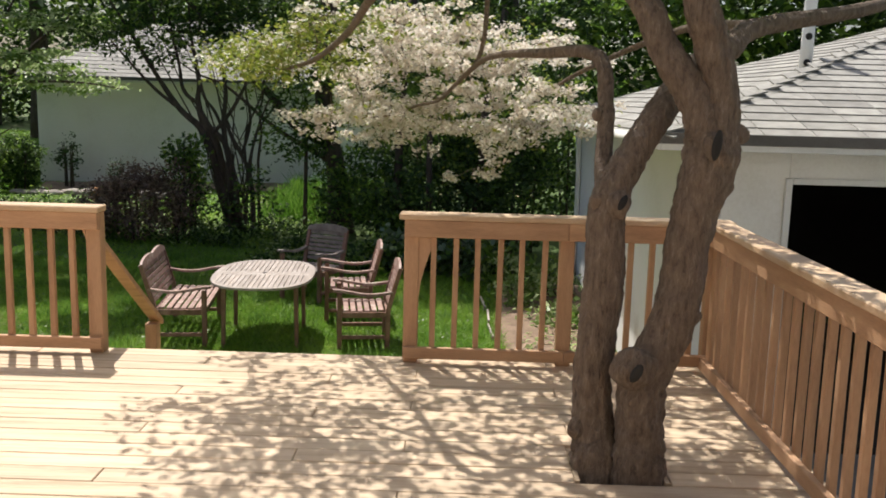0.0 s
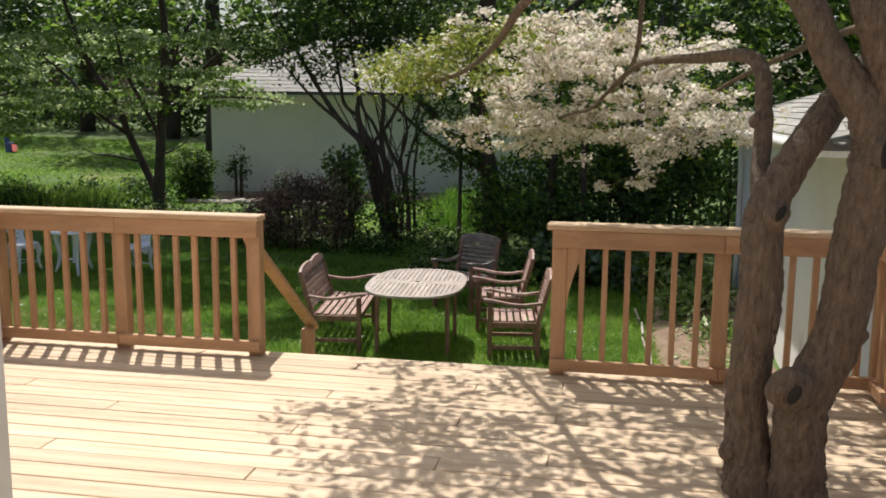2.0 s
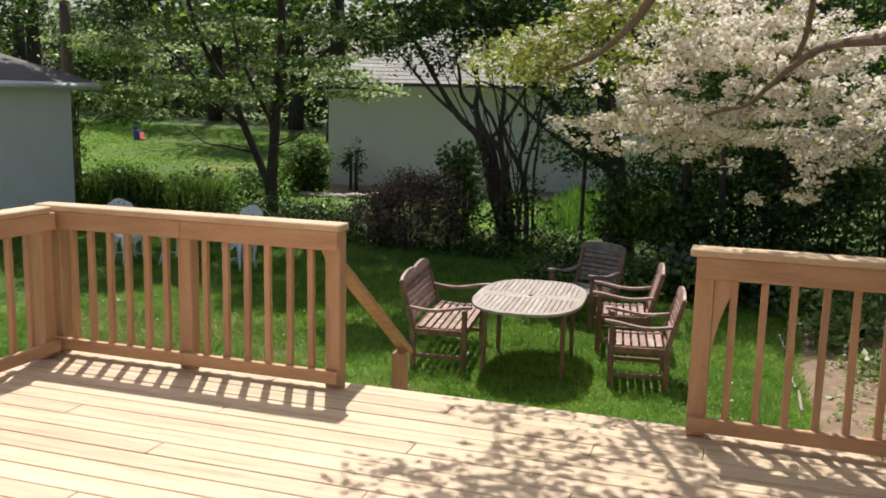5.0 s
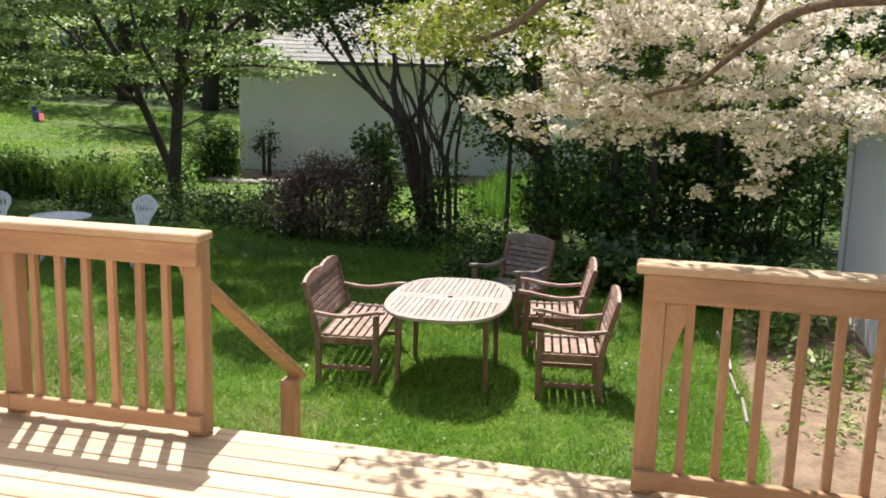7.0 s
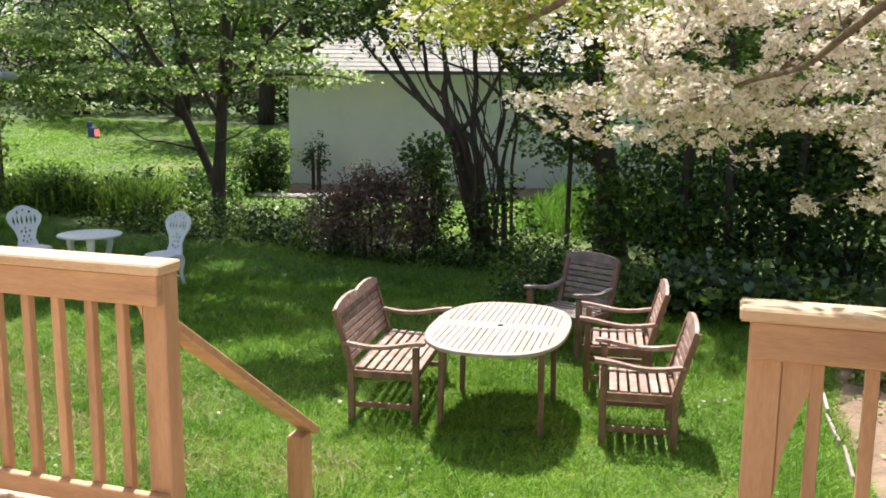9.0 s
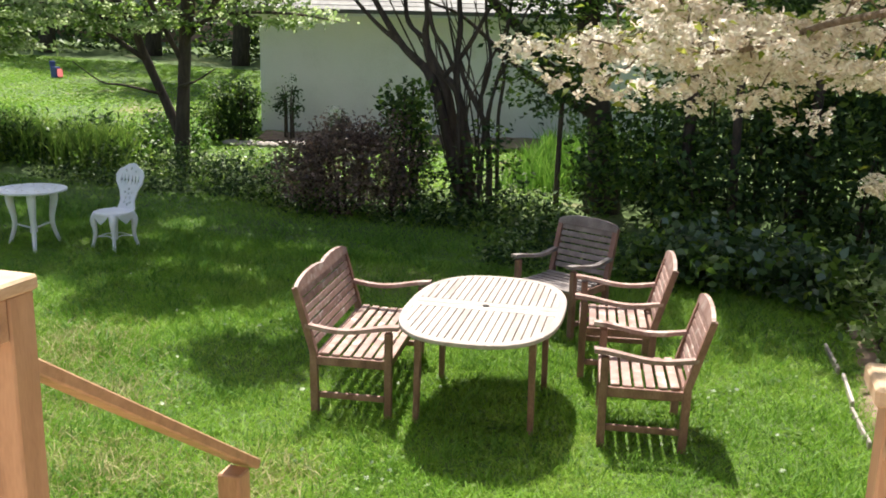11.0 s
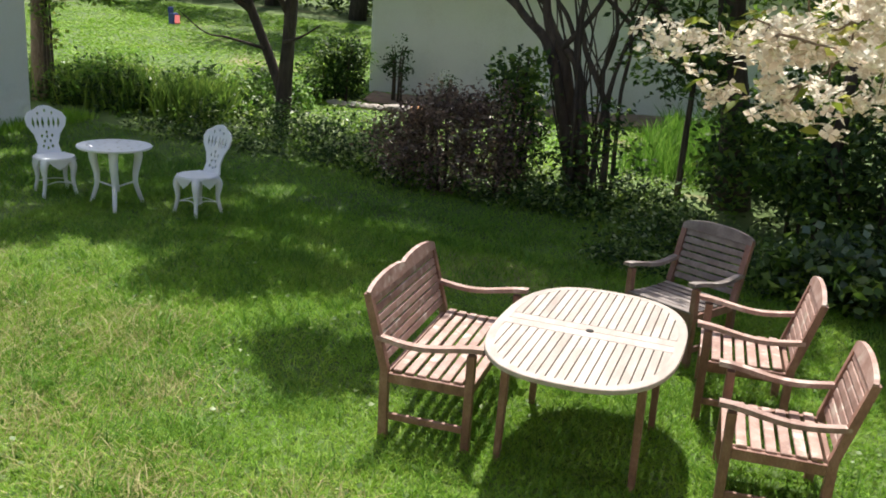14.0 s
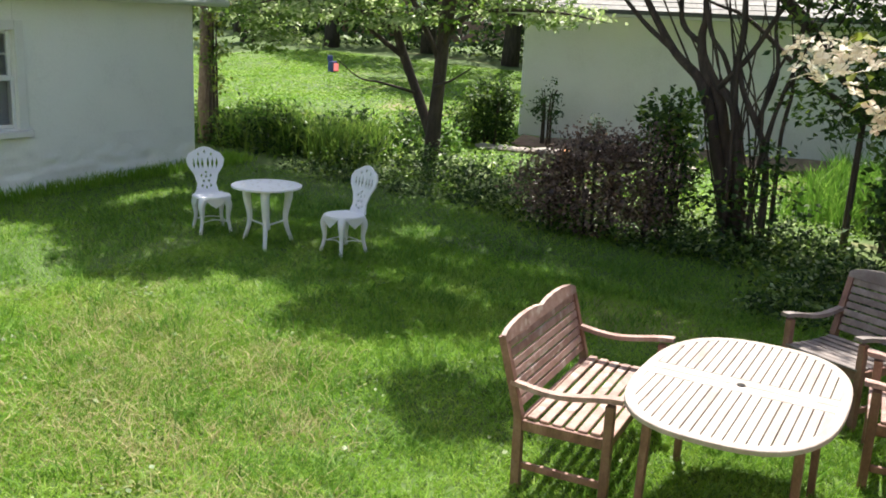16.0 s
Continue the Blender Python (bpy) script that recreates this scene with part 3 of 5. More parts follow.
# vent pipe through the roof
pipe = thing("vent_pipe", "white roof vent pipe with dark stains on the garage roof", "vent pipe")
px, py = 3.42, 2.95
pz = 1.42 + SL * (min(px - ex0, py - ey0))
bm = bmesh.new()
tube(bm, [(px, py, pz - 0.02, 0.055), (px, py, pz + 0.5, 0.055), (px + 0.01, py, pz + 1.1, 0.055)], 12, 2)
part("pipe", bm, M_TRIM, pipe)
for dz in (0.05, 0.28):
    bm = bmesh.new()
    bmesh.ops.create_icosphere(bm, subdivisions=2, radius=0.03)
    for v in bm.verts:
        v.co = Vector((v.co.x * 1.1 + px - 0.01, v.co.y * 0.6 + py - 0.05, v.co.z * 1.1 + pz + dz))
    part("bracket", bm, M_DARK, pipe)


# ---------- white painted outbuilding at the side ----------
side_house = thing("outbuilding", "white painted outbuilding with a rough stone base and a sash window", "building", kind="structure")
SX, SY = -10.75, 8.40
WY0, WY1, WZ0, WZ1 = 4.85, 5.72, 0.08, 1.22
boxed("wall", side_house, M_RENDER, SX - 0.25, SX, WY1, SY, -1.2, 1.62, 0.006)
boxed("wall", side_house, M_RENDER, SX - 0.25, SX, -3.0, WY0, -1.2, 1.62, 0.006)
boxed("wall", side_house, M_RENDER, SX - 0.25, SX, WY0 + 0.001, WY1 - 0.001, -1.2, WZ0, 0)
boxed("wall", side_house, M_RENDER, SX - 0.25, SX, WY0 + 0.001, WY1 - 0.001, WZ1, 1.62, 0)
boxed("wall", side_house, M_RENDER, SX - 5.5, SX - 0.252, SY - 0.25, SY, -1.2, 1.62, 0.006)
boxed("wall", side_house, M_RENDER, SX - 5.5, SX - 0.252, -3.0, -2.75, -1.2, 1.62, 0)
boxed("wall", side_house, M_RENDER, SX - 5.7, SX - 5.502, -3.0, SY, -1.2, 1.62, 0)
bm = bmesh.new()
rows = []
for i in range(91):
    y = 2.0 + 6.39 * i / 90
    col = []
    for k in range(29):
        z = -1.1 + 1.05 * k / 28
        fade = min(1.0, max(0.0, (-0.05 - z) / 0.3)) * (0.15 if i in (0, 90) else 1)
        q = Vector((y * 4.2 + 0.5 * noise.noise(Vector((y * 2, z * 2, 8))), z * 8.5, 2.0))
        lump = max(0.0, noise.noise(q) + 0.25) + 0.4 * noise.noise(q * 2.3)
        col.append(bm.verts.new((SX + 0.002 + 0.05 * fade * lump + 0.002 * (1 - fade), y, z)))
    rows.append(col)
for c0, c1 in zip(rows, rows[1:]):
    for k in range(28):
        bm.faces.new((c0[k], c1[k], c1[k + 1], c0[k + 1])).smooth = True
part("stone_base", bm, M_RENDER, side_house, "rough painted stonework at the foot of the wall")
side_roof = hip_roof(side_house, SX - 5.9, SX + 0.3, -3.3, SY + 0.3, 1.72, 0.42, fine=False)
bm = bmesh.new()
tube(bm, [(SX + 0.36, -3.2, 1.64, 0.05), (SX + 0.36, 3, 1.645, 0.05), (SX + 0.36, SY + 0.3, 1.65, 0.05)], 8, 3)
part("gutter", bm, M_TRIM, side_house, "white metal gutter")
win = thing("window_1", "white sash window with small upper panes", "window", kind="structure")
x0 = SX + 0.003
boxed("casing", win, M_TRIM, x0, x0 + 0.03, WY1, WY1 + 0.11, WZ0 - 0.02, WZ1 + 0.11, 0.004)
boxed("casing", win, M_TRIM, x0, x0 + 0.03, WY0 - 0.11, WY0, WZ0 - 0.02, WZ1 + 0.11, 0.004)
boxed("casing", win, M_TRIM, x0, x0 + 0.03, WY0 + 0.002, WY1 - 0.002, WZ1, WZ1 + 0.11, 0.004)
boxed("window_sill", win, M_TRIM, x0, x0 + 0.09, WY0 - 0.15, WY1 + 0.15, WZ0 - 0.10, WZ0 - 0.022, 0.008)
zm = (WZ0 + WZ1) / 2 + 0.02
for (za, zb, xo) in ((WZ0, zm + 0.02, -0.06), (zm - 0.02, WZ1, -0.11)):
    for ya, yb in ((WY0 + 0.004, WY0 + 0.05), (WY1 - 0.05, WY1 - 0.004)):
        sash = boxed("sash", win, M_TRIM, SX + xo, SX + xo + 0.04, ya, yb, za + 0.004, zb - 0.004, 0.004)
    for zz in (za + 0.004, zb - 0.05):
        boxed("sash", win, M_TRIM, SX + xo + 0.001, SX + xo + 0.039, WY0 + 0.051, WY1 - 0.051, zz, zz + 0.045, 0.004)
    g_ = boxed("pane", sash, glass, SX + xo + 0.016, SX + xo + 0.022, WY0 + 0.05, WY1 - 0.05, za + 0.04, zb - 0.04, 0)
    g_.visible_shadow = False
for k in (1, 2):
    yy = WY0 + (WY1 - WY0) * k / 3
    boxed("glazing_bar", win, M_TRIM, SX - 0.104, SX - 0.076, yy - 0.012, yy + 0.012, zm + 0.03, WZ1 - 0.05, 0)
boxed("glazing_bar", win, M_TRIM, SX - 0.103, SX - 0.077, WY0 + 0.051, WY1 - 0.051, (zm + WZ1) / 2 - 0.012, (zm + WZ1) / 2 + 0.012, 0)
boxed("blind", win, M_LINER, SX - 0.2, SX - 0.19, WY0, WY1, WZ0, WZ1, 0, "pale drawn window blind")

# ---------- long white garage behind the garden ----------
back = thing("back_building", "long white rendered outbuilding with a grey shingle roof", "building", kind="structure")
A0, B0 = Vector((-8.95, 14.65, 0)), Vector((-1.2, 17.3, 0))
bd = (B0 - A0).normalized()
bang = math.atan2(bd.y, bd.x)
BM = Matrix.Translation((A0.x, A0.y, 0)) @ Matrix.Rotation(bang, 4, "Z")
back.matrix_world = BM
blen = (B0 - A0).length
boxed("wall", back, M_STUCCO, 0, blen, 0, 0.25, -1.2, 1.78, 0.008)
boxed("wall", back, M_STUCCO, 0, 0.25, 0.252, 6.0, -1.2, 1.78, 0.008)
boxed("wall", back, M_STUCCO, blen - 0.25, blen, 0.252, 6.0, -1.2, 1.78, 0)
boxed("wall", back, M_STUCCO, 0.252, blen - 0.252, 5.75, 6.0, -1.2, 1.78, 0)
hip_roof(back, -0.35, blen + 0.35, -0.35, 6.35, 1.88, 0.45, row=0.22, tab=0.9, sides=("s",))
# ---------- teak garden furniture ----------
def arm_chair(width, humps, label, category, m, group="", slat=M_TEAK):
    """A slatted teak seat with arms; its front looks along -y."""
    c = thing("garden_bench" if humps > 1 else "garden_armchair", label, category, group, at=m)
    w = width / 2
    # rear legs run up into the back posts
    for s in (-1, 1):
        bm = bmesh.new()
        prof = [(0.215, 0.0), (0.265, 0.0), (0.270, 0.43), (0.388, 0.86), (0.345, 0.86), (0.222, 0.43)]
        lo = [bm.verts.new((s * w - 0.022, y, z)) for y, z in prof]
        hi = [bm.verts.new((s * w + 0.022, y, z)) for y, z in prof]
        for q in ((0, 1, 2, 5), (5, 2, 3, 4)):
            bm.faces.new([lo[i] for i in q])
            bm.faces.new([hi[i] for i in q][::-1])
        for i in range(6):
            j = (i + 1) % 6
            bm.faces.new((lo[i], hi[i], hi[j], lo[j]))
        bmesh.ops.recalc_face_normals(bm, faces=bm.faces)
        part("back_leg", bm, M_TEAKLEG, c)
        boxed("front_leg", c, M_TEAKLEG, s * w - 0.024, s * w + 0.024, -0.285, -0.235, 0.0, 0.598, 0.005)
        boxed("side_rail", c, M_TEAKLEG, s * w - 0.014, s * w + 0.014, -0.234, 0.222, 0.345, 0.405, 0.003)
        boxed("stretcher", c, M_TEAKLEG, s * w - 0.012, s * w + 0.012, -0.234, 0.216, 0.115, 0.155, 0.003)
        # gently curved arm
        bm = bmesh.new()
        ys_ = np.linspace(-0.33, 0.30, 10)
        rows = []
        for y in ys_:
            t = (y + 0.33) / 0.63
            z = 0.602 + 0.022 * math.cos(t * 5.2) - 0.012 * t
            hw = 0.034 - 0.008 * t
            rows.append([bm.verts.new((s * w + a * hw, y, z + b)) for a, b in ((-1, 0), (1, 0), (0.85, 0.026), (-0.85, 0.026))])
        for r0, r1 in zip(rows, rows[1:]):
            for k in range(4):
                bm.faces.new((r0[k], r0[(k + 1) % 4], r1[(k + 1) % 4], r1[k]))
        bm.faces.new(rows[0][::-1])
        bm.faces.new(rows[-1])
        bmesh.ops.recalc_face_normals(bm, faces=bm.faces)
        part("armrest", bm, slat, c)
    boxed("front_rail", c, M_TEAKLEG, -w + 0.025, w - 0.025, -0.275, -0.247, 0.345, 0.408, 0.003)
    boxed("back_rail", c, M_TEAKLEG, -w + 0.025, w - 0.025, 0.226, 0.254, 0.345, 0.400, 0.003)
    n = 7
    base = None
    for i in range(n):
        y = -0.262 + i * 0.0725
        z = 0.411 - 0.012 * math.sin(math.pi * i / (n - 1))
        if base is None:
            base = boxed("seat_slat", c, slat, -w + 0.004, w - 0.004, -0.027, 0.027, 0, 0.018, 0.004)
            base.matrix_basis = pose(0, y, z)
        else:
            share("seat_slat", base, c, pose(0, y, z))
    base = None
    for i in range(7):
        t = (i + 0.55) / 7.35
        m_ = pose(0, 0.252 + 0.108 * t, 0.45 + 0.40 * t, -15)
        if base is None:
            base = boxed("back_slat", c, slat, -w + 0.023, w - 0.023, -0.009, 0.009, -0.023, 0.023, 0.004)
            base.matrix_basis = m_
        else:
            share("back_slat", base, c, m_)
    # arched top rail
    bm = bmesh.new()
    N = 24
    rows = []
    for k in range(N + 1):
        u = k / N
        x = -w - 0.02 + (2 * w + 0.04) * u
        hump = abs(math.sin(math.pi * u * humps)) ** 0.7
        top = 0.872 + 0.022 * math.sin(math.pi * u) ** 0.5 + 0.026 * hump
        rows.append([bm.verts.new((x, y, z)) for y, z in ((0.336, 0.832), (0.362, 0.826), (0.362 + (top - 0.83) * 0.26, top), (0.336 + (top - 0.83) * 0.26, top))])
    for r0, r1 in zip(rows, rows[1:]):
        for k in range(4):
            bm.faces.new((r0[k], r0[(k + 1) % 4], r1[(k + 1) % 4], r1[k]))
    bm.faces.new(rows[0][::-1])
    bm.faces.new(rows[-1])
    bmesh.ops.recalc_face_normals(bm, faces=bm.faces)
    part("top_rail", bm, slat, c)
    return c


def on_ground(x, y, turn, dz=-0.012):
    return pose(x, y, ground_z(x, y) + dz, 0, 0, turn)


arm_chair(1.15, 2, "weathered teak garden bench with a double-arched slatted back", "bench", on_ground(-2.60, 4.21, 97.3))
arm_chair(0.56, 1, "weathered teak armchair drawn up sideways to the table", "chair", on_ground(-0.658, 4.057, -82), "teak armchairs")
arm_chair(0.56, 1, "weathered teak armchair standing behind another armchair", "chair", on_ground(-0.941, 5.096, -82), "teak armchairs")
arm_chair(0.56, 1, "grey weathered teak armchair, its wood toned darker for the shade of the shrubs", "chair", on_ground(-1.50, 5.88, -25), "teak armchairs", M_TEAKG)


def oval_table(m):
    t = thing("garden_table", "oval teak garden table with a slatted silver-grey top", "table", at=m)
    A, B, Z = 0.53, 0.80, 0.725

    def half(x):
        """Half the length of the oval across at x."""
        return B * max(0.0, 1 - abs(x / A) ** 2.7) ** (1 / 2.7)

    # rim ring
    bm = bmesh.new()
    N = 64
    rows = []
    for k in range(N):
        an = 2 * math.pi * k / N
        ca, sa = math.cos(an), math.sin(an)
        q = (abs(ca) ** 2.7 + abs(sa) ** 2.7) ** (-1 / 2.7)
        ring = []
        for f, z in ((1.0, Z - 0.026), (1.0, Z - 0.004), (0.992, Z), (0.90, Z), (0.90, Z - 0.026)):
            ring.append(bm.verts.new((A * q * ca * f, B * q * sa * (1 - (1 - f) * A / B), z)))
        rows.append(ring)
    for k in range(N):
        r0, r1 = rows[k], rows[(k + 1) % N]
        for i in range(5):
            f = bm.faces.new((r0[i], r1[i], r1[(i + 1) % 5], r0[(i + 1) % 5]))
    bmesh.ops.recalc_face_normals(bm, faces=bm.faces)
    part("rim", bm, M_TEAKTOP, t, "rounded oval rim")
    # slats lengthwise on both sides of a plain middle leaf
    n = 19
    pitch = 2 * A * 0.90 / n
    for i in range(n):
        x = -A * 0.90 + pitch * (i + 0.5)
        e = half(min(0.999 * A, abs(x) + pitch * 0.5)) - 0.014
        for s in (-1, 1):
            y0, y1 = 0.10, e
            if y1 - y0 < 0.04:
                continue
            boxed("slat", t, M_TEAKTOP, x - pitch / 2 + 0.0028, x + pitch / 2 - 0.0028, min(s * y0, s * y1), max(s * y0, s * y1), Z - 0.022, Z - 0.001, 0.002)
    for k in range(2):
        boxed("middle_board", t, M_TEAKTOP, -A * 0.905, A * 0.905, -0.096 + k * 0.097, -0.002 + k * 0.097, Z - 0.022, Z - 0.0005, 0.003, "smooth middle board of the table top")
    # a near-black disc on the top stands for the shade in the hole
    bm = bmesh.new()
    bmesh.ops.create_cone(bm, cap_ends=True, segments=14, radius1=0.022, radius2=0.022, depth=0.006)
    bmesh.ops.translate(bm, vec=(0, 0, Z + 0.002), verts=bm.verts)
    part("umbrella_hole", bm, M_DARK, t, "dark hole for an umbrella")
    for s in (-1, 1):
        boxed("apron", t, M_TEAKLEG, s * 0.36 - 0.012, s * 0.36 + 0.012, -0.34, 0.34, Z - 0.10, Z - 0.028, 0.003)
        boxed("apron", t, M_TEAKLEG, -0.345, 0.345, s * 0.36 - 0.012, s * 0.36 + 0.012, Z - 0.10, Z - 0.028, 0.003)
        for q in (-1, 1):
            bm = bmesh.new()
            vs = box(bm, -0.024, 0.024, -0.024, 0.024, 0, Z - 0.028, 0.006)
            for v in bm.verts:
                k = 1 - v.co.z / Z
                v.co.x = v.co.x * (1 - 0.2 * k) + s * (0.37 + 0.01 * k)
                v.co.y = v.co.y * (1 - 0.2 * k) + q * (0.37 + 0.01 * k)
            part("leg", bm, M_TEAKLEG, t)
    return t


oval_table(on_ground(-1.73, 4.10, 4))


# ---------- white cast bistro set ----------
def bistro_chair(label, m):
    c = thing("bistro_chair", label, "chair", "white bistro chairs", at=m)
    bm = bmesh.new()
    half = [(0.0, 0.405), (0.125, 0.40), (0.10, 0.49), (0.13, 0.59), (0.19, 0.68), (0.205, 0.75), (0.17, 0.81), (0.105, 0.84), (0.055, 0.87), (0.0, 0.88)]
    outer = half + [(-x, z) for x, z in half[-2:0:-1]]

    def loop(pts):
        vs = [bm.verts.new((x, 0, z)) for x, z in pts]
        return [bm.edges.new((vs[i], vs[(i + 1) % len(vs)])) for i in range(len(vs))]

    edges = loop(outer)
    for x in (-0.115, -0.072, -0.028, 0.028, 0.072, 0.115):
        k = 1 - abs(x) * 1.5
        edges += loop([(x, 0.645), (x * 1.08 + 0.015, 0.70), (x * 1.1, 0.77 * (0.985 + 0.02 * k)), (x * 1.08 - 0.015, 0.70)])
    for x, z in ((0, 0.45), (-0.045, 0.47), (0.045, 0.47), (-0.028, 0.52), (0.028, 0.52), (0, 0.565), (-0.05, 0.575), (0.05, 0.575), (0, 0.61), (0.0, 0.825), (-0.07, 0.80), (0.07, 0.80)):
        edges += loop([(x - 0.014, z), (x, z - 0.022), (x + 0.014, z), (x, z + 0.022)])
    bmesh.ops.triangle_fill(bm, use_beauty=True, use_dissolve=False, edges=edges)
    g = bmesh.ops.extrude_face_region(bm, geom=bm.faces[:])
    bmesh.ops.translate(bm, vec=(0, 0.018, 0), verts=[v for v in g["geom"] if isinstance(v, bmesh.types.BMVert)])
    bmesh.ops.recalc_face_normals(bm, faces=bm.faces)
    for v in bm.verts:
        v.co.y += 0.17 + (v.co.z - 0.40) * 0.26 - 0.35 * v.co.x ** 2
    part("backrest", bm, M_WHITE, c, "pierced shield-shaped back")
    bm = bmesh.new()
    bmesh.ops.create_cone(bm, cap_ends=True, segments=28, radius1=0.205, radius2=0.20, depth=0.025)
    bmesh.ops.bevel(bm, geom=[e for e in bm.edges if len(e.link_faces) == 2 and e.calc_face_angle() > 0.5], offset=0.006, segments=2, affect="EDGES")
    for v in bm.verts:
        v.co.z += 0.395 - 0.02 * max(0, 1 - (v.co.x ** 2 + v.co.y ** 2) / 0.04)
    part("seat", bm, M_WHITE, c)
    for an in (45, 135, 225, 315):
        ca, sa = math.cos(radians(an)), math.sin(radians(an))
        bm = bmesh.new()
        tube(bm, [(ca * 0.16, sa * 0.16, 0.385, 0.05), (ca * 0.205, sa * 0.205, 0.31, 0.038), (ca * 0.195, sa * 0.195, 0.17, 0.021), (ca * 0.235, sa * 0.235, 0.0, 0.018)], 8, 4)
        part("leg", bm, M_WHITE, c)
    for an in (90, 180, 270, 0):
        bm = bmesh.new()
        a, b = radians(an - 45), radians(an + 45)
        tube(bm, [(math.cos(a) * 0.19, math.sin(a) * 0.19, 0.13, 0.006), (math.cos(radians(an)) * 0.10, math.sin(radians(an)) * 0.10, 0.15, 0.006),
                  (math.cos(b) * 0.19, math.sin(b) * 0.19, 0.13, 0.006)], 6, 3)
        part("stretcher", bm, M_WHITE, c)
    for an in (0, 90, 180, 270):
        bm = bmesh.new()
        a = radians(an)
        pts = [(-0.12, 0.385), (0.12, 0.385), (0.07, 0.335), (0.0, 0.285), (-0.07, 0.335)]
        lo = [bm.verts.new((0.185 * math.cos(a) - p * math.sin(a), 0.185 * math.sin(a) + p * math.cos(a), z)) for p, z in pts]
        hi = [bm.verts.new((0.175 * math.cos(a) - p * math.sin(a), 0.175 * math.sin(a) + p * math.cos(a), z)) for p, z in pts]
        bm.faces.new(lo)
        bm.faces.new(hi[::-1])
        for i in range(5):
            bm.faces.new((lo[i], hi[i], hi[(i + 1) % 5], lo[(i + 1) % 5]))
        bmesh.ops.recalc_face_normals(bm, faces=bm.faces)
        part("apron", bm, M_WHITE, c)
    return c


bistro_chair("white cast metal bistro chair turned towards the small table", on_ground(-6.40, 6.48, -12))
bistro_chair("white cast metal bistro chair behind the small table", on_ground(-7.95, 6.14, 62))
bt = thing("bistro_table", "round white cast metal bistro table on the lawn", "table", at=on_ground(-7.16, 6.16, 20))
bm = bmesh.new()
bmesh.ops.create_cone(bm, cap_ends=True, segments=40, radius1=0.355, radius2=0.36, depth=0.022)
bmesh.ops.translate(bm, vec=(0, 0, 0.615), verts=bm.verts)
bmesh.ops.bevel(bm, geom=[e for e in bm.edges if len(e.link_faces) == 2 and e.calc_face_angle() > 0.5], offset=0.006, segments=2, affect="EDGES")
part("tabletop", bm, M_WHITE, bt)
for k in range(14):
    an = 2 * math.pi * k / 14
    for r in (0.14, 0.25):
        if k % 2 and r < 0.2:
            continue
        bm = bmesh.new()
        bmesh.ops.create_cone(bm, cap_ends=True, segments=8, radius1=0.016, radius2=0.014, depth=0.004)
        bmesh.ops.translate(bm, vec=(r * math.cos(an), r * math.sin(an), 0.6285), verts=bm.verts)
        part("rosette", bm, M_TRIM, bt, "small cast flower ornament")
bm = bmesh.new()
tube(bm, [(0, 0, 0.605, 0.05), (0, 0, 0.52, 0.03), (0, 0, 0.3, 0.028), (0, 0, 0.16, 0.04)], 12, 4)
part("stem", bm, M_WHITE, bt)
for k in range(3):
    an = radians(-70 + 120 * k)
    ca, sa = math.cos(an), math.sin(an)
    bm = bmesh.new()
    tube(bm, [(ca * 0.22, sa * 0.22, 0.60, 0.05), (ca * 0.25, sa * 0.25, 0.5, 0.045), (ca * 0.21, sa * 0.21, 0.25, 0.028), (ca * 0.29, sa * 0.29, 0.0, 0.02)], 8, 4)
    part("leg", bm, M_WHITE, bt)
    bm = bmesh.new()
    tube(bm, [(0, 0, 0.2, 0.012), (ca * 0.1, sa * 0.1, 0.22, 0.01), (ca * 0.2, sa * 0.2, 0.24, 0.01)], 6, 3)
    part("strut", bm, M_WHITE, bt)


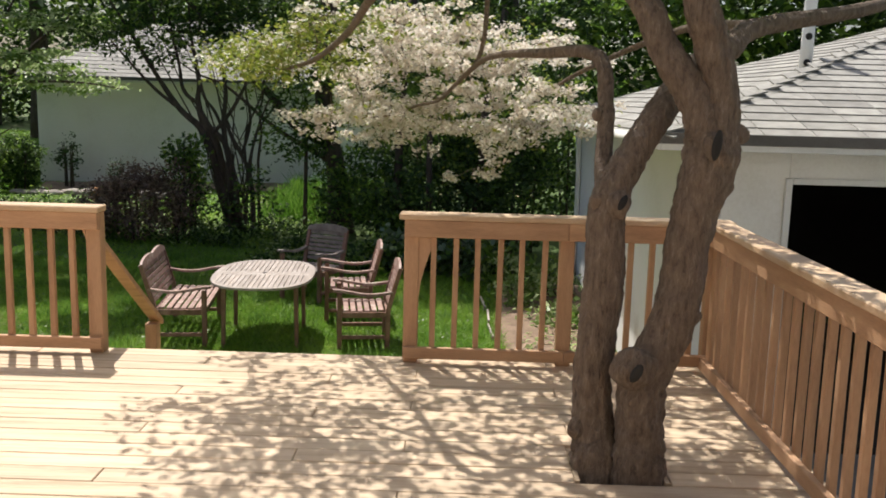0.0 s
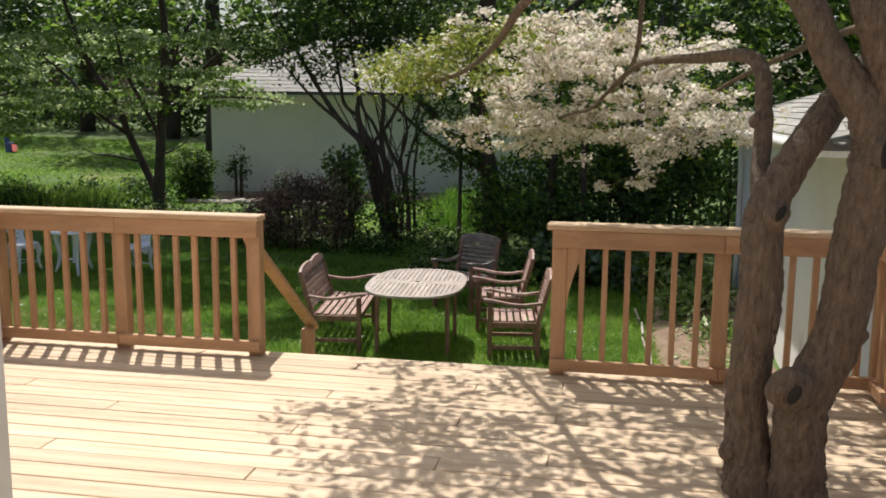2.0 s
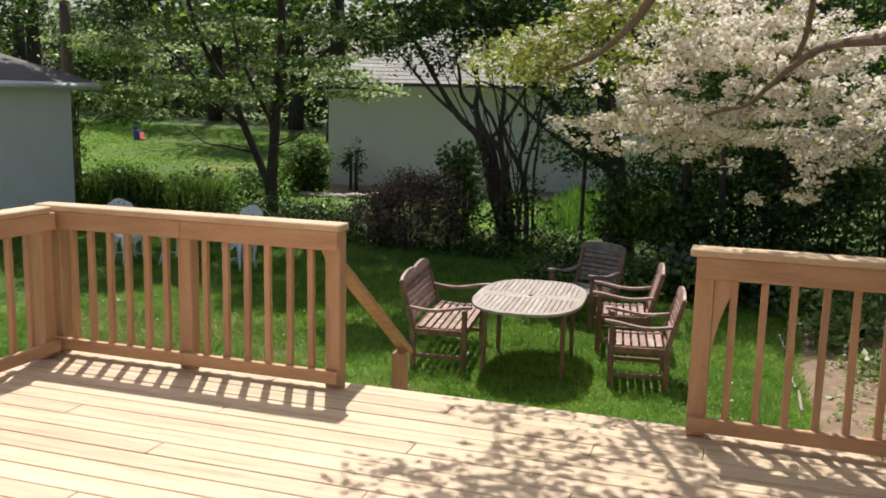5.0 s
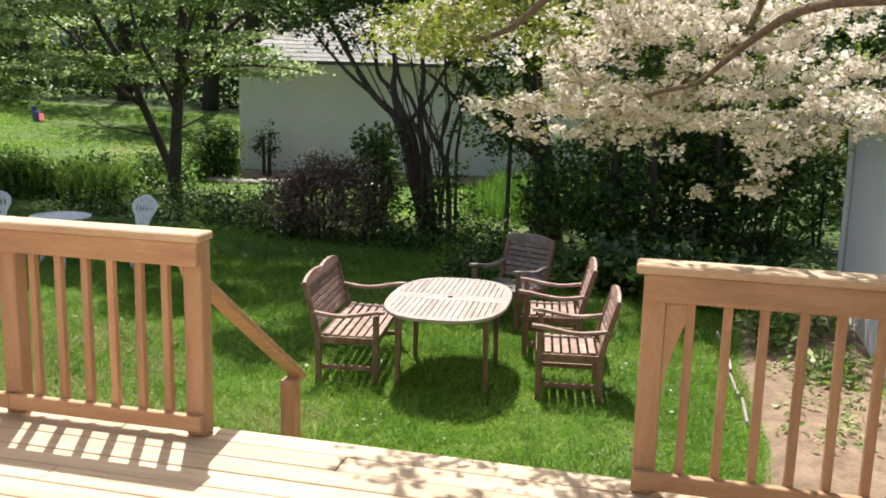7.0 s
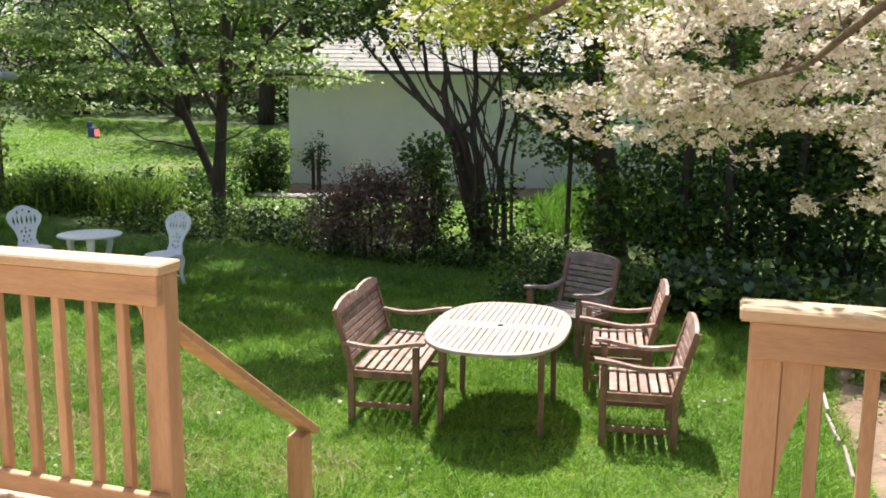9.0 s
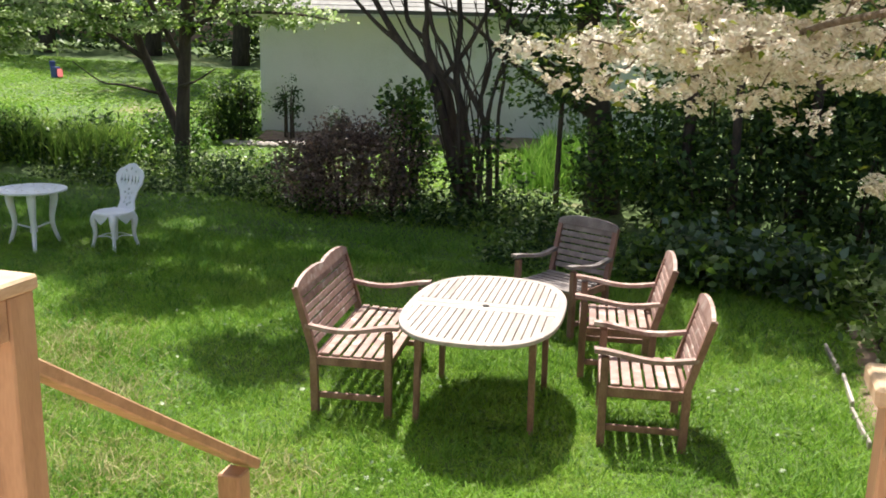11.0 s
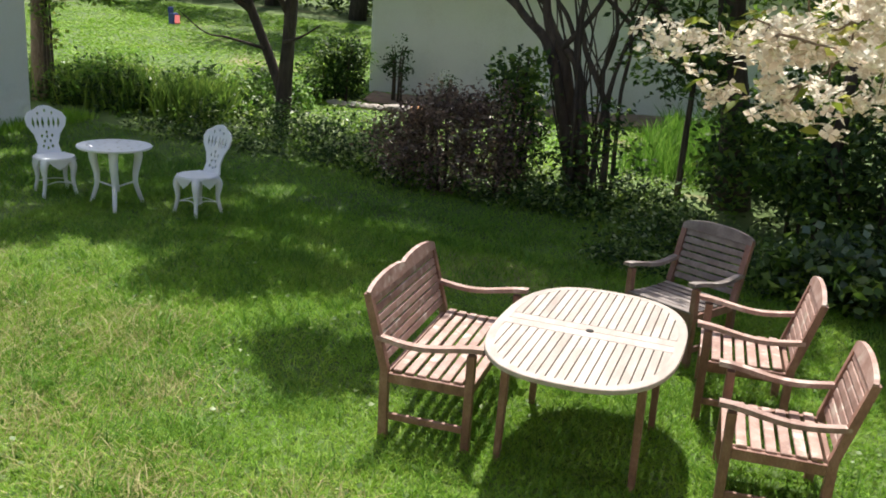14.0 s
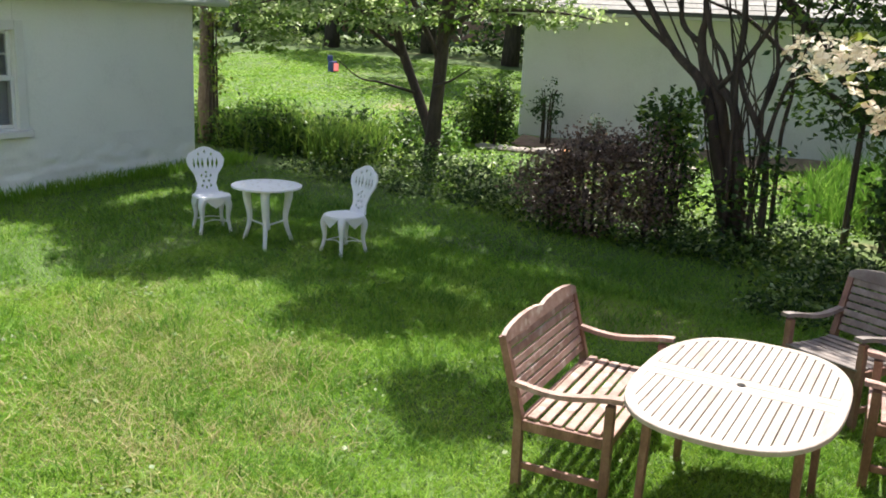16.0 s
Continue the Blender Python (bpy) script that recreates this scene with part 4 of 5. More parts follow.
# ---------- the flowering tree that grows through the deck ----------
dogwood = thing("flowering_tree", "old two-stemmed tree with cream blossom growing through the deck", "tree")
BOUGHS = [
    [(0.98, -1.54, -1.1, 0.16), (0.985, -1.55, -0.07, 0.125), (0.975, -1.52, 0.12, 0.10), (0.955, -1.50, 0.40, 0.085), (0.985, -1.49, 0.84, 0.088), (0.99, -1.47, 1.19, 0.085), (1.09, -1.42, 1.40, 0.072),
     (1.24, -1.32, 1.62, 0.068), (1.42, -1.1, 1.80, 0.066), (1.63, -0.9, 1.91, 0.062), (1.88, -0.6, 2.05, 0.05), (2.78, 0.0, 2.25, 0.036), (3.4, 0.5, 2.6, 0.02)],
    [(0.99, -1.44, 1.14, 0.05), (0.985, -1.30, 1.36, 0.040), (1.005, -1.16, 1.62, 0.038), (0.97, -1.02, 1.86, 0.034), (0.75, -0.6, 1.885, 0.026), (0.50, -0.1, 1.885, 0.018), (0.38, 0.45, 1.82, 0.016), (0.26, 0.95, 1.71, 0.014), (0.16, 1.3, 1.62, 0.012), (-0.02, 1.65, 1.57, 0.011), (-0.28, 1.85, 1.48, 0.009), (-0.7, 2.1, 1.45, 0.005)],
    [(1.17, -1.62, -1.1, 0.17), (1.16, -1.61, -0.05, 0.132), (1.165, -1.60, 0.12, 0.112), (1.17, -1.59, 0.41, 0.105), (1.29, -1.58, 0.72, 0.098), (1.34, -1.57, 1.12, 0.098), (1.405, -1.56, 1.44, 0.12), (1.34, -1.56, 1.64, 0.085),
     (1.19, -1.52, 1.86, 0.068), (1.06, -1.45, 2.12, 0.06), (0.7, -1.0, 2.6, 0.045), (0.1, -0.3, 2.9, 0.03), (-0.8, 0.4, 3.0, 0.015)],
    [(1.41, -1.56, 1.45, 0.11), (1.42, -1.58, 1.68, 0.078), (1.36, -1.60, 1.9, 0.074), (1.30, -1.6, 2.10, 0.07), (1.3, -1.4, 2.6, 0.05), (1.0, -0.6, 3.0, 0.035), (0.5, 0.6, 3.2, 0.02), (0.2, 1.6, 3.0, 0.01)],
    [(0.75, -1.05, 2.55, 0.035), (0.3, -0.4, 2.35, 0.03), (-0.1, -0.6, 2.2, 0.026), (-0.4, 0.3, 2.02, 0.022), (-0.8, 1.2, 1.86, 0.016), (-1.3, 1.9, 1.80, 0.008)],
    [(0.5, 0.6, 3.1, 0.02), (0.5, 1.4, 2.5, 0.02), (0.45, 2.0, 1.95, 0.018), (0.1, 2.7, 1.62, 0.012), (-0.2, 3.1, 1.5, 0.006)],
    [(1.88, -0.6, 2.05, 0.035), (1.7, 0.4, 2.1, 0.026), (1.2, 1.4, 1.85, 0.018), (0.9, 2.2, 1.6, 0.008)],
]
for i, pts in enumerate(BOUGHS):
    bm = bmesh.new()
    big = i in (0, 2)
    tube(bm, pts, 44 if i < 4 else 8, 22 if big else (16 if i < 4 else 6), 0.12 if i < 4 else 0.08, i)
    part("trunk" if big else "limb", bm, M_BARK, dogwood, "grey-brown ridged trunk with knots" if big else "")
burls = []
for x, y, z, r, sx in ((1.10, -1.69, 0.50, 0.085, 1.2), (1.02, -1.55, 1.20, 0.055, 1.0), (0.93, -1.52, 1.21, 0.035, 0.9), (1.385, -1.66, 1.47, 0.055, 0.8), (1.345, -1.61, 0.72, 0.04, 1.4), (0.965, -1.2, 1.58, 0.03, 1), (0.89, -1.56, 0.18, 0.05, 0.9), (1.52, -1.55, 1.52, 0.04, 1.1)):
    bm = bmesh.new()
    bmesh.ops.create_icosphere(bm, subdivisions=3, radius=r)
    for v in bm.verts:
        v.co *= 1 + 0.25 * noise.noise(v.co * 18 + Vector((x * 9, z * 5, 0)))
        v.co = Vector((v.co.x * sx + x, v.co.y * 0.8 + y, v.co.z * 1.1 + z))
    for f in bm.faces:
        f.smooth = True
    burls.append(part("burl", bm, M_BARK, dogwood, "swollen knot of old pruning cuts"))
# near-black lenses on the bark: the hollows' shade as colour
for x, y, z, a, h, host in ((1.10, -1.772, 0.505, 0.030, 0.036, 0), (1.03, -1.603, 1.215, 0.022, 0.028, 1), (1.385, -1.715, 1.475, 0.022, 0.062, 3)):
    bm = bmesh.new()
    bmesh.ops.create_icosphere(bm, subdivisions=2, radius=1)
    for v in bm.verts:
        v.co = Vector((v.co.x * a + x, v.co.y * 0.012 + y, v.co.z * h + z + v.co.x * 0.02))
    part("hollow", bm, M_DARK, burls[host], "dark knot hole")

BLOSSOM = [(0.05, 2.45, 1.78, 1.0, 0.9, 0.34), (-0.68, 1.65, 1.46, 0.30, 0.40, 0.10), (-0.42, 1.95, 1.58, 0.4, 0.5, 0.13), (-0.15, 2.6, 1.38, 0.65, 0.6, 0.13), (0.55, 2.4, 1.42, 0.6, 0.7, 0.18),
           (1.15, 1.9, 1.62, 0.45, 0.8, 0.22), (0.5, 2.8, 2.05, 1.1, 0.8, 0.25), (-0.25, 3.1, 2.05, 0.7, 0.5, 0.2), (-0.2, 2.2, 2.2, 0.9, 0.8, 0.16)]
C = blob_points(rng, BLOSSOM, 560)
C = C[[p[2] < 1.55 or noise.noise(Vector((p[0] * 1.9, p[1] * 1.9, p[2] * 3.0 + 3.0))) > -0.06 for p in C]]
# the sprays lie in tiers
tier = 0.06 * np.sin(C[:, 0] * 2.3 + C[:, 1] * 1.7)
C[:, 2] = np.round((C[:, 2] - tier) / 0.16) * 0.16 + tier + rng.normal(size=len(C)) * 0.022
C = np.concatenate([C, np.array([[0.29, 2.0, 0.995], [0.46, 2.08, 1.0], [0.60, 2.18, 1.015], [0.66, 2.1, 1.10]])])
# round heads of blossom, a few to a spray
H = around(rng, C, 3, 0.075, 0.25)
V, F = flowers(rng, around(rng, H, 20, 0.030, 0.7), 0.019)
mesh_object("blossom", V, F, M_PETAL, dogwood, "masses of cream four-petalled blossom")
V, F = leaves(rng, around(rng, C, 7, 0.10, 0.4) + np.array([0, 0, 0.02]), 0.048)
mesh_object("foliage", V, F, M_LEAFY, dogwood, "yellow-green young leaves")
twigs(dogwood, rng, C, BOUGHS[1:], every=1, r=0.0045)
SIDE = [(-1.25, 1.75, 1.84, 0.50, 0.6, 0.11), (-0.85, 1.6, 1.96, 0.5, 0.5, 0.13), (-1.5, 2.4, 1.98, 0.4, 0.5, 0.12), (-0.6, 1.4, 2.14, 0.5, 0.5, 0.12)]
C = blob_points(rng, SIDE, 110)
V, F = leaves(rng, around(rng, C, 30, 0.10, 0.5), 0.05)
mesh_object("foliage", V, F, M_LEAFY, dogwood, "yellow-green young leaves")
V, F = flowers(rng, around(rng, around(rng, C[::3], 2, 0.07, 0.4), 9, 0.025, 0.6), 0.019)
mesh_object("blossom", V, F, M_PETAL, dogwood)
twigs(dogwood, rng, C, [BOUGHS[4], BOUGHS[1]], every=2, r=0.004)
CROWN = [(-0.1, 0.1, 2.95, 1.9, 1.4, 0.35), (-1.2, 0.6, 2.9, 1.05, 1.2, 0.3), (1.2, -0.3, 3.0, 1.3, 1.2, 0.35), (0.4, -1.2, 3.2, 1.5, 1.0, 0.3), (0.6, 1.3, 3.0, 1.4, 0.9, 0.35), (2.2, -1.0, 2.8, 0.9, 1.6, 0.3)]
C = blob_points(rng, CROWN, 500)
V, F = leaves(rng, around(rng, C, 15, 0.10, 0.5), 0.085)
mesh_object("foliage", V, F, M_LEAF, dogwood)
V, F = flowers(rng, around(rng, C, 6, 0.11, 0.5), 0.036)
mesh_object("blossom", V, F, M_PETAL, dogwood)
twigs(dogwood, rng, C, BOUGHS[2:4], every=3)


# ---------- the other trees and shrubs ----------
def tree(name, label, category, limbs, blobs, clusters, per, rad, leaf, mats, bark=M_BARKD, flat=0.5, every=3, seg=10, r=0.007, aspect=0.5):
    t = thing(name, label, category)
    for i, p in enumerate(limbs):
        bm = bmesh.new()
        tube(bm, p, seg, 4, 0.14, i + 3)
        part("trunk" if i == 0 else "limb", bm, bark, t)
    C = blob_points(rng, blobs, clusters)
    for k, mt in enumerate(mats):
        V, F = leaves(rng, around(rng, C[k::len(mats)], per, rad, flat), leaf, aspect=aspect)
        mesh_object("foliage", V, F, mt, t)
    if every:
        twigs(t, rng, C, limbs, every=every, mat=bark, r=r)
    return t


gx, gy = -8.35, 10.9
gz = ground_z(gx, gy)
tree("garden_tree", "small spreading tree with layered light green leaves", "tree",
     [[(gx, gy, gz - 0.1, 0.17), (gx, gy, gz + 0.35, 0.125), (gx + 0.05, gy, 0.45, 0.10), (gx + 0.1, gy, 1.1, 0.095), (gx + 0.15, gy, 1.7, 0.085), (gx + 0.3, gy - 0.1, 3.0, 0.07), (gx, gy, 5.5, 0.03)],
      [(gx, gy, gz + 0.4, 0.085), (gx - 0.3, gy, 0.45, 0.072), (gx - 0.55, gy - 0.1, 1.1, 0.068), (gx - 0.7, gy - 0.2, 1.6, 0.06), (gx - 1.3, gy - 0.3, 2.6, 0.045), (gx - 1.9, gy - 0.3, 4.5, 0.02)],
      [(gx + 0.12, gy, 1.35, 0.06), (gx + 0.6, gy - 0.2, 1.65, 0.05), (gx + 1.1, gy - 0.3, 2.2, 0.04), (gx + 2.0, gy - 0.4, 2.9, 0.02)],
      [(gx + 0.3, gy - 0.1, 1.55, 0.035), (gx + 1.2, gy - 0.4, 1.72, 0.028), (gx + 2.2, gy - 0.5, 1.72, 0.018), (gx + 2.9, gy - 0.5, 1.62, 0.007)],
      [(gx - 0.6, gy - 0.15, 1.4, 0.04), (gx - 1.4, gy - 0.5, 1.75, 0.03), (gx - 2.4, gy - 0.6, 1.8, 0.02), (gx - 3.4, gy - 0.7, 1.6, 0.008)],
      [(gx + 0.05, gy - 0.1, 0.62, 0.025), (gx + 0.4, gy - 0.2, 0.72, 0.018), (gx + 0.8, gy - 0.3, 0.92, 0.008)],
      [(gx + 0.12, gy, 1.2, 0.05), (gx + 0.45, gy - 0.3, 1.75, 0.042), (gx + 0.6, gy - 0.4, 2.4, 0.03), (gx + 1.1, gy - 0.5, 3.2, 0.015)],
      [(gx + 0.08, gy, 0.95, 0.045), (gx - 0.1, gy - 0.3, 1.6, 0.04), (gx - 0.35, gy - 0.5, 2.3, 0.03), (gx - 0.4, gy - 0.7, 3.2, 0.015)],
      [(gx - 0.5, gy - 0.1, 1.0, 0.045), (gx - 1.0, gy - 0.4, 1.45, 0.036), (gx - 1.5, gy - 0.5, 2.1, 0.026), (gx - 2.3, gy - 0.6, 2.7, 0.012)],
      [(gx - 0.3, gy - 0.1, 0.5, 0.025), (gx - 0.8, gy - 0.3, 0.62, 0.018), (gx - 1.2, gy - 0.3, 0.66, 0.012), (gx - 1.7, gy - 0.3, 0.95, 0.006)]],
     [(gx + 1.9, gy - 0.4, 1.72, 1.0, 0.9, 0.16), (gx + 1.0, gy - 0.3, 2.1, 1.3, 1.0, 0.25), (gx - 1.6, gy - 0.5, 1.75, 1.3, 1.0, 0.22), (gx - 3.0, gy - 0.7, 1.55, 1.0, 0.9, 0.25),
      (gx - 0.3, gy - 0.4, 1.6, 1.0, 0.8, 0.2), (gx - 0.9, gy - 0.6, 2.75, 1.6, 1.0, 0.3), (gx - 2.8, gy - 0.6, 2.4, 1.4, 1.2, 0.4), (gx - 2.4, gy - 0.6, 1.15, 0.8, 0.6, 0.18), (gx + 1.9, gy - 0.9, 2.75, 1.1, 0.7, 0.2)],
     250, 40, 0.19, 0.11, [M_LEAFW, M_LEAF, M_LEAFW], flat=0.16)
# its upper crown, out of view: sprays set sunward to cast the lawn's shade
garden_tree = bpy.data.objects["garden_tree"]
SHADE_EDGE_X = (-10.4, -9.6, -8.9, -7.8, -7.2, -6.9, -6.4, -6.0, -5.4, -4.6, -4.25, -4.0, -3.6, -3.2)
SHADE_EDGE_Y = (4.3, 4.95, 4.9, 4.2, 4.35, 4.95, 5.0, 5.2, 4.65, 4.65, 4.8, 5.7, 6.9, 7.3)
CLEAR = ((-4.4, 5.22, 0.30, 0.16), (-4.85, 6.25, 0.42, 0.22), (-4.6, 7.35, 0.4, 0.2), (-6.2, 7.7, 0.45, 0.25), (-9.6, 6.5, 0.4, 0.3), (-6.35, 6.9, 0.35, 0.2), (-8.3, 7.3, 0.45, 0.22), (-5.5, 6.95, 0.4, 0.2))
C = []
for i in range(30):
    for j in range(20):
        x, y = -10.3 + 0.26 * i + rng.normal() * 0.07, 3.6 + 0.26 * j + rng.normal() * 0.07
        isle = ((x + 3.5) / 0.52) ** 2 + ((y - 4.27) / 0.48 - 0.5 * (x + 3.5)) ** 2 < 1
        open_sky = any(((x - cx) / rx) ** 2 + ((y - cy) / ry) ** 2 < 1 for cx, cy, rx, ry in CLEAR)
        if not isle and (x > -3.1 or open_sky or y < np.interp(x, SHADE_EDGE_X, SHADE_EDGE_Y) + 0.12 or (noise.noise(Vector((x * 1.9, y * 2.6, 4.2))) < -0.33 and (x + 7.0) ** 2 + (y - 5.85) ** 2 > 0.4)):
            continue
        up = (4.7 + rng.normal() * 0.22 - ground_z(x, y)) / SUN_DIR.z
        C.append((x + SUN_DIR.x * up, y + SUN_DIR.y * up, ground_z(x, y) + SUN_DIR.z * up))
C = np.array(C)
V, F = leaves(rng, around(rng, C, 80, 0.12, 0.6), 0.14)
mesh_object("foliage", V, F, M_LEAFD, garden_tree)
V, F = leaves(rng, around(rng, C, 8, 0.14, 0.5), 0.12)
mesh_object("foliage", V, F, M_LEAF, garden_tree)
twigs(garden_tree, rng, C, [[(gx + 0.3, gy - 0.1, 3.0, 0.05), (gx + 0.3, gy - 1.0, 4.3, 0.04), (gx + 0.8, gy - 2.4, 4.7, 0.02)]], every=2, mat=M_BARKD, r=0.012)

lx, ly = -3.45, 9.85
lz = ground_z(lx, ly)
stems = [
    [(-3.52, ly, lz - 0.1, 0.10), (-3.60, ly, -0.3, 0.08), (-3.74, ly, 0.23, 0.072), (-3.85, ly, 0.66, 0.066), (-4.02, ly, 1.03, 0.062), (-4.34, ly, 1.32, 0.05), (-4.65, ly, 1.75, 0.042), (-5.04, ly, 2.4, 0.03), (-5.5, ly, 3.1, 0.012)],
    [(-4.30, ly, 1.29, 0.034), (-4.74, ly, 1.63, 0.028), (-5.13, ly, 2.03, 0.022), (-5.5, ly, 2.45, 0.01)],
    [(-3.42, ly + 0.1, lz - 0.1, 0.11), (-3.50, ly + 0.1, -0.3, 0.085), (-3.65, ly + 0.08, 0.24, 0.075), (-3.78, ly + 0.05, 0.81, 0.070), (-3.97, ly + 0.03, 1.13, 0.066), (-4.05, ly, 1.48, 0.05), (-4.03, ly, 1.79, 0.035), (-4.15, ly, 2.6, 0.022), (-4.2, ly, 3.6, 0.01)],
    [(-4.04, ly, 1.42, 0.035), (-4.30, ly + 0.05, 1.64, 0.032), (-4.38, ly + 0.1, 2.05, 0.026), (-4.55, ly + 0.1, 2.9, 0.012)],
    [(-3.32, ly - 0.05, lz - 0.1, 0.10), (-3.40, ly - 0.05, -0.3, 0.075), (-3.49, ly - 0.05, 0.27, 0.062), (-3.60, ly - 0.04, 0.78, 0.056), (-3.83, ly - 0.02, 1.02, 0.044), (-4.01, ly, 1.33, 0.032)],
    [(-3.59, ly - 0.04, 0.72, 0.048), (-3.61, ly - 0.06, 1.16, 0.042), (-3.57, ly - 0.05, 1.58, 0.036), (-3.62, ly, 2.07, 0.028), (-3.7, ly, 3.4, 0.01)],
    [(-3.60, ly - 0.05, 0.95, 0.030), (-3.75, ly - 0.08, 1.31, 0.028), (-3.92, ly - 0.08, 1.54, 0.024), (-4.03, ly - 0.05, 1.94, 0.018), (-4.12, ly, 2.5, 0.008)],
    [(-3.78, ly - 0.05, 0.95, 0.036), (-3.45, ly - 0.1, 1.35, 0.032), (-3.20, ly - 0.1, 1.80, 0.026), (-3.01, ly - 0.1, 2.09, 0.02), (-2.75, ly - 0.1, 2.7, 0.008)],
    [(-3.12, ly - 0.1, lz - 0.05, 0.05), (-3.12, ly - 0.1, -0.2, 0.042), (-3.18, ly - 0.1, 0.31, 0.038), (-3.32, ly - 0.1, 0.63, 0.036), (-3.51, ly - 0.08, 0.98, 0.030), (-3.60, ly - 0.05, 1.4, 0.016)],
    [(-3.31, ly - 0.1, 0.58, 0.028), (-3.15, ly - 0.12, 1.15, 0.025), (-3.22, ly - 0.1, 1.6, 0.02), (-3.24, ly - 0.1, 1.95, 0.018), (-3.35, ly - 0.1, 2.9, 0.008)],
    [(-3.02, ly - 0.05, lz - 0.05, 0.03), (-3.04, ly - 0.05, 0.33, 0.024), (-3.03, ly - 0.05, 0.61, 0.023), (-2.98, ly - 0.05, 0.99, 0.02), (-3.01, ly - 0.05, 1.3, 0.018), (-2.94, ly - 0.05, 1.7, 0.014), (-2.98, ly, 2.6, 0.006)],
]
for k in range(9):
    dx = -1.75 + 2.9 * k / 8 + rng.normal() * 0.12
    x0, y0, w = lx + 0.05 + 0.1 * dx + rng.normal() * 0.08, ly + rng.normal() * 0.12, rng.uniform(0.013, 0.022)
    stems.append([(x0, y0, lz - 0.08, w * 1.2), (x0 + dx * 0.12, y0, 0.1, w), (x0 + dx * 0.33 + rng.normal() * 0.05, y0, 0.95, w * 0.85), (x0 + dx * 0.66 + rng.normal() * 0.06, y0, 1.75, w * 0.65), (x0 + dx + rng.normal() * 0.1, y0, 2.8, w * 0.3)])
for k in range(9):
    dx = rng.uniform(-1.0, 0.9)
    stems.append([(lx + rng.uniform(-0.2, 0.45), ly + rng.uniform(-0.2, 0.2), lz - 0.05, 0.014), (lx + 0.15 + dx * 0.25 + rng.normal() * 0.15, ly - 0.1, 0.5, 0.011),
                  (lx + 0.1 + dx * 0.4 + rng.normal() * 0.2, ly, 1.2, 0.009), (lx + dx * 0.7 + rng.normal() * 0.2, ly + 0.1, 2.0, 0.006), (lx + dx, ly, 2.7, 0.003)])
tree("lilac_shrub", "tall many-stemmed lilac with dark bare stems", "shrub", stems,
     [(lx - 1.3, ly, 2.5, 1.4, 1.0, 0.45), (lx + 0.3, ly, 2.7, 1.4, 1.0, 0.6), (lx - 0.5, ly, 3.8, 2.0, 1.5, 0.8), (lx + 0.9, ly - 0.2, 1.7, 0.5, 0.5, 0.5), (lx - 0.75, ly - 0.5, 0.2, 0.35, 0.3, 0.4), (lx + 0.35, ly - 0.35, -0.3, 0.4, 0.3, 0.55), (lx + 0.25, ly - 0.4, 0.2, 0.25, 0.25, 0.35), (lx - 0.25, ly - 0.4, -0.45, 0.5, 0.3, 0.45), (lx + 0.8, ly - 0.1, 0.9, 0.4, 0.3, 0.4),
      # unseen high foliage, added to shade the lawn before the lilac
      (lx - 0.9, ly, 5.2, 2.4, 1.8, 0.7)],
     700, 24, 0.15, 0.10, [M_LEAFD, M_LEAF, M_LEAFD], every=3, seg=8)

bx, by = -1.75, 10.5
bz = ground_z(bx, by)
tree("shade_tree", "large dark-trunked tree over the shrubbery", "tree",
     [[(bx, by, bz - 0.1, 0.27), (bx - 0.05, by, 0.2, 0.18), (bx - 0.25, by, 1.2, 0.16), (bx - 0.3, by, 2.4, 0.15), (bx, by, 4.5, 0.12), (bx + 0.2, by, 7.0, 0.05)],
      [(bx - 0.22, by, 0.75, 0.09), (-2.55, 10.3, 1.13, 0.075), (-2.84, 10.3, 1.50, 0.072), (-3.21, 10.3, 1.86, 0.066), (-3.43, 10.3, 2.11, 0.06), (-3.85, 10.3, 2.65, 0.05), (-4.9, 10.2, 3.7, 0.02)],
      [(bx - 0.2, by, 0.5, 0.05), (-2.69, 10.3, 0.94, 0.036), (-3.12, 10.3, 1.26, 0.032), (-3.43, 10.3, 1.53, 0.028), (-3.76, 10.3, 1.77, 0.022), (-4.17, 10.3, 1.92, 0.014), (-4.6, 10.3, 2.2, 0.006)],
      [(bx - 0.3, by, 1.9, 0.10), (bx + 0.7, by, 2.8, 0.08), (bx + 2.2, by, 4.0, 0.03)]],
     [(bx, by, 2.2, 1.6, 1.2, 0.7), (bx + 1.8, by, 2.4, 1.8, 1.5, 0.9), (bx + 2.2, by - 0.5, 5.2, 2.0, 2.0, 1.0), (bx + 0.2, by + 1, 3.4, 2.4, 1.4, 0.7), (bx + 3.4, by - 0.2, 3.6, 1.6, 1.6, 1.0)],
     480, 26, 0.2, 0.13, [M_LEAFD, M_LEAFD, M_LEAF], seg=14)


shade_tree = bpy.data.objects["shade_tree"]
# unseen upper crown, a leaf grid added to shade the ground behind the table
C = []
for i in range(13):
    for j in range(6):
        x, y = -5.0 + 0.45 * i + rng.normal() * 0.15, 8.75 + 0.48 * j + rng.normal() * 0.15
        if y < 8.9 + 0.4 * math.sin(x * 2.7) or noise.noise(Vector((x * 1.2, y * 1.2, 9.1))) < -0.3:
            continue
        C.append((x, y, 5.8 + rng.normal() * 0.35))
C = np.array(C)
V, F = leaves(rng, around(rng, C, 180, 0.21, 0.5), 0.15)
mesh_object("foliage", V, F, M_LEAFD, shade_tree)
twigs(shade_tree, rng, C, [[(bx, by, 4.5, 0.05), (bx + 0.2, by, 6.0, 0.03)]], every=2, mat=M_BARKD, r=0.02)


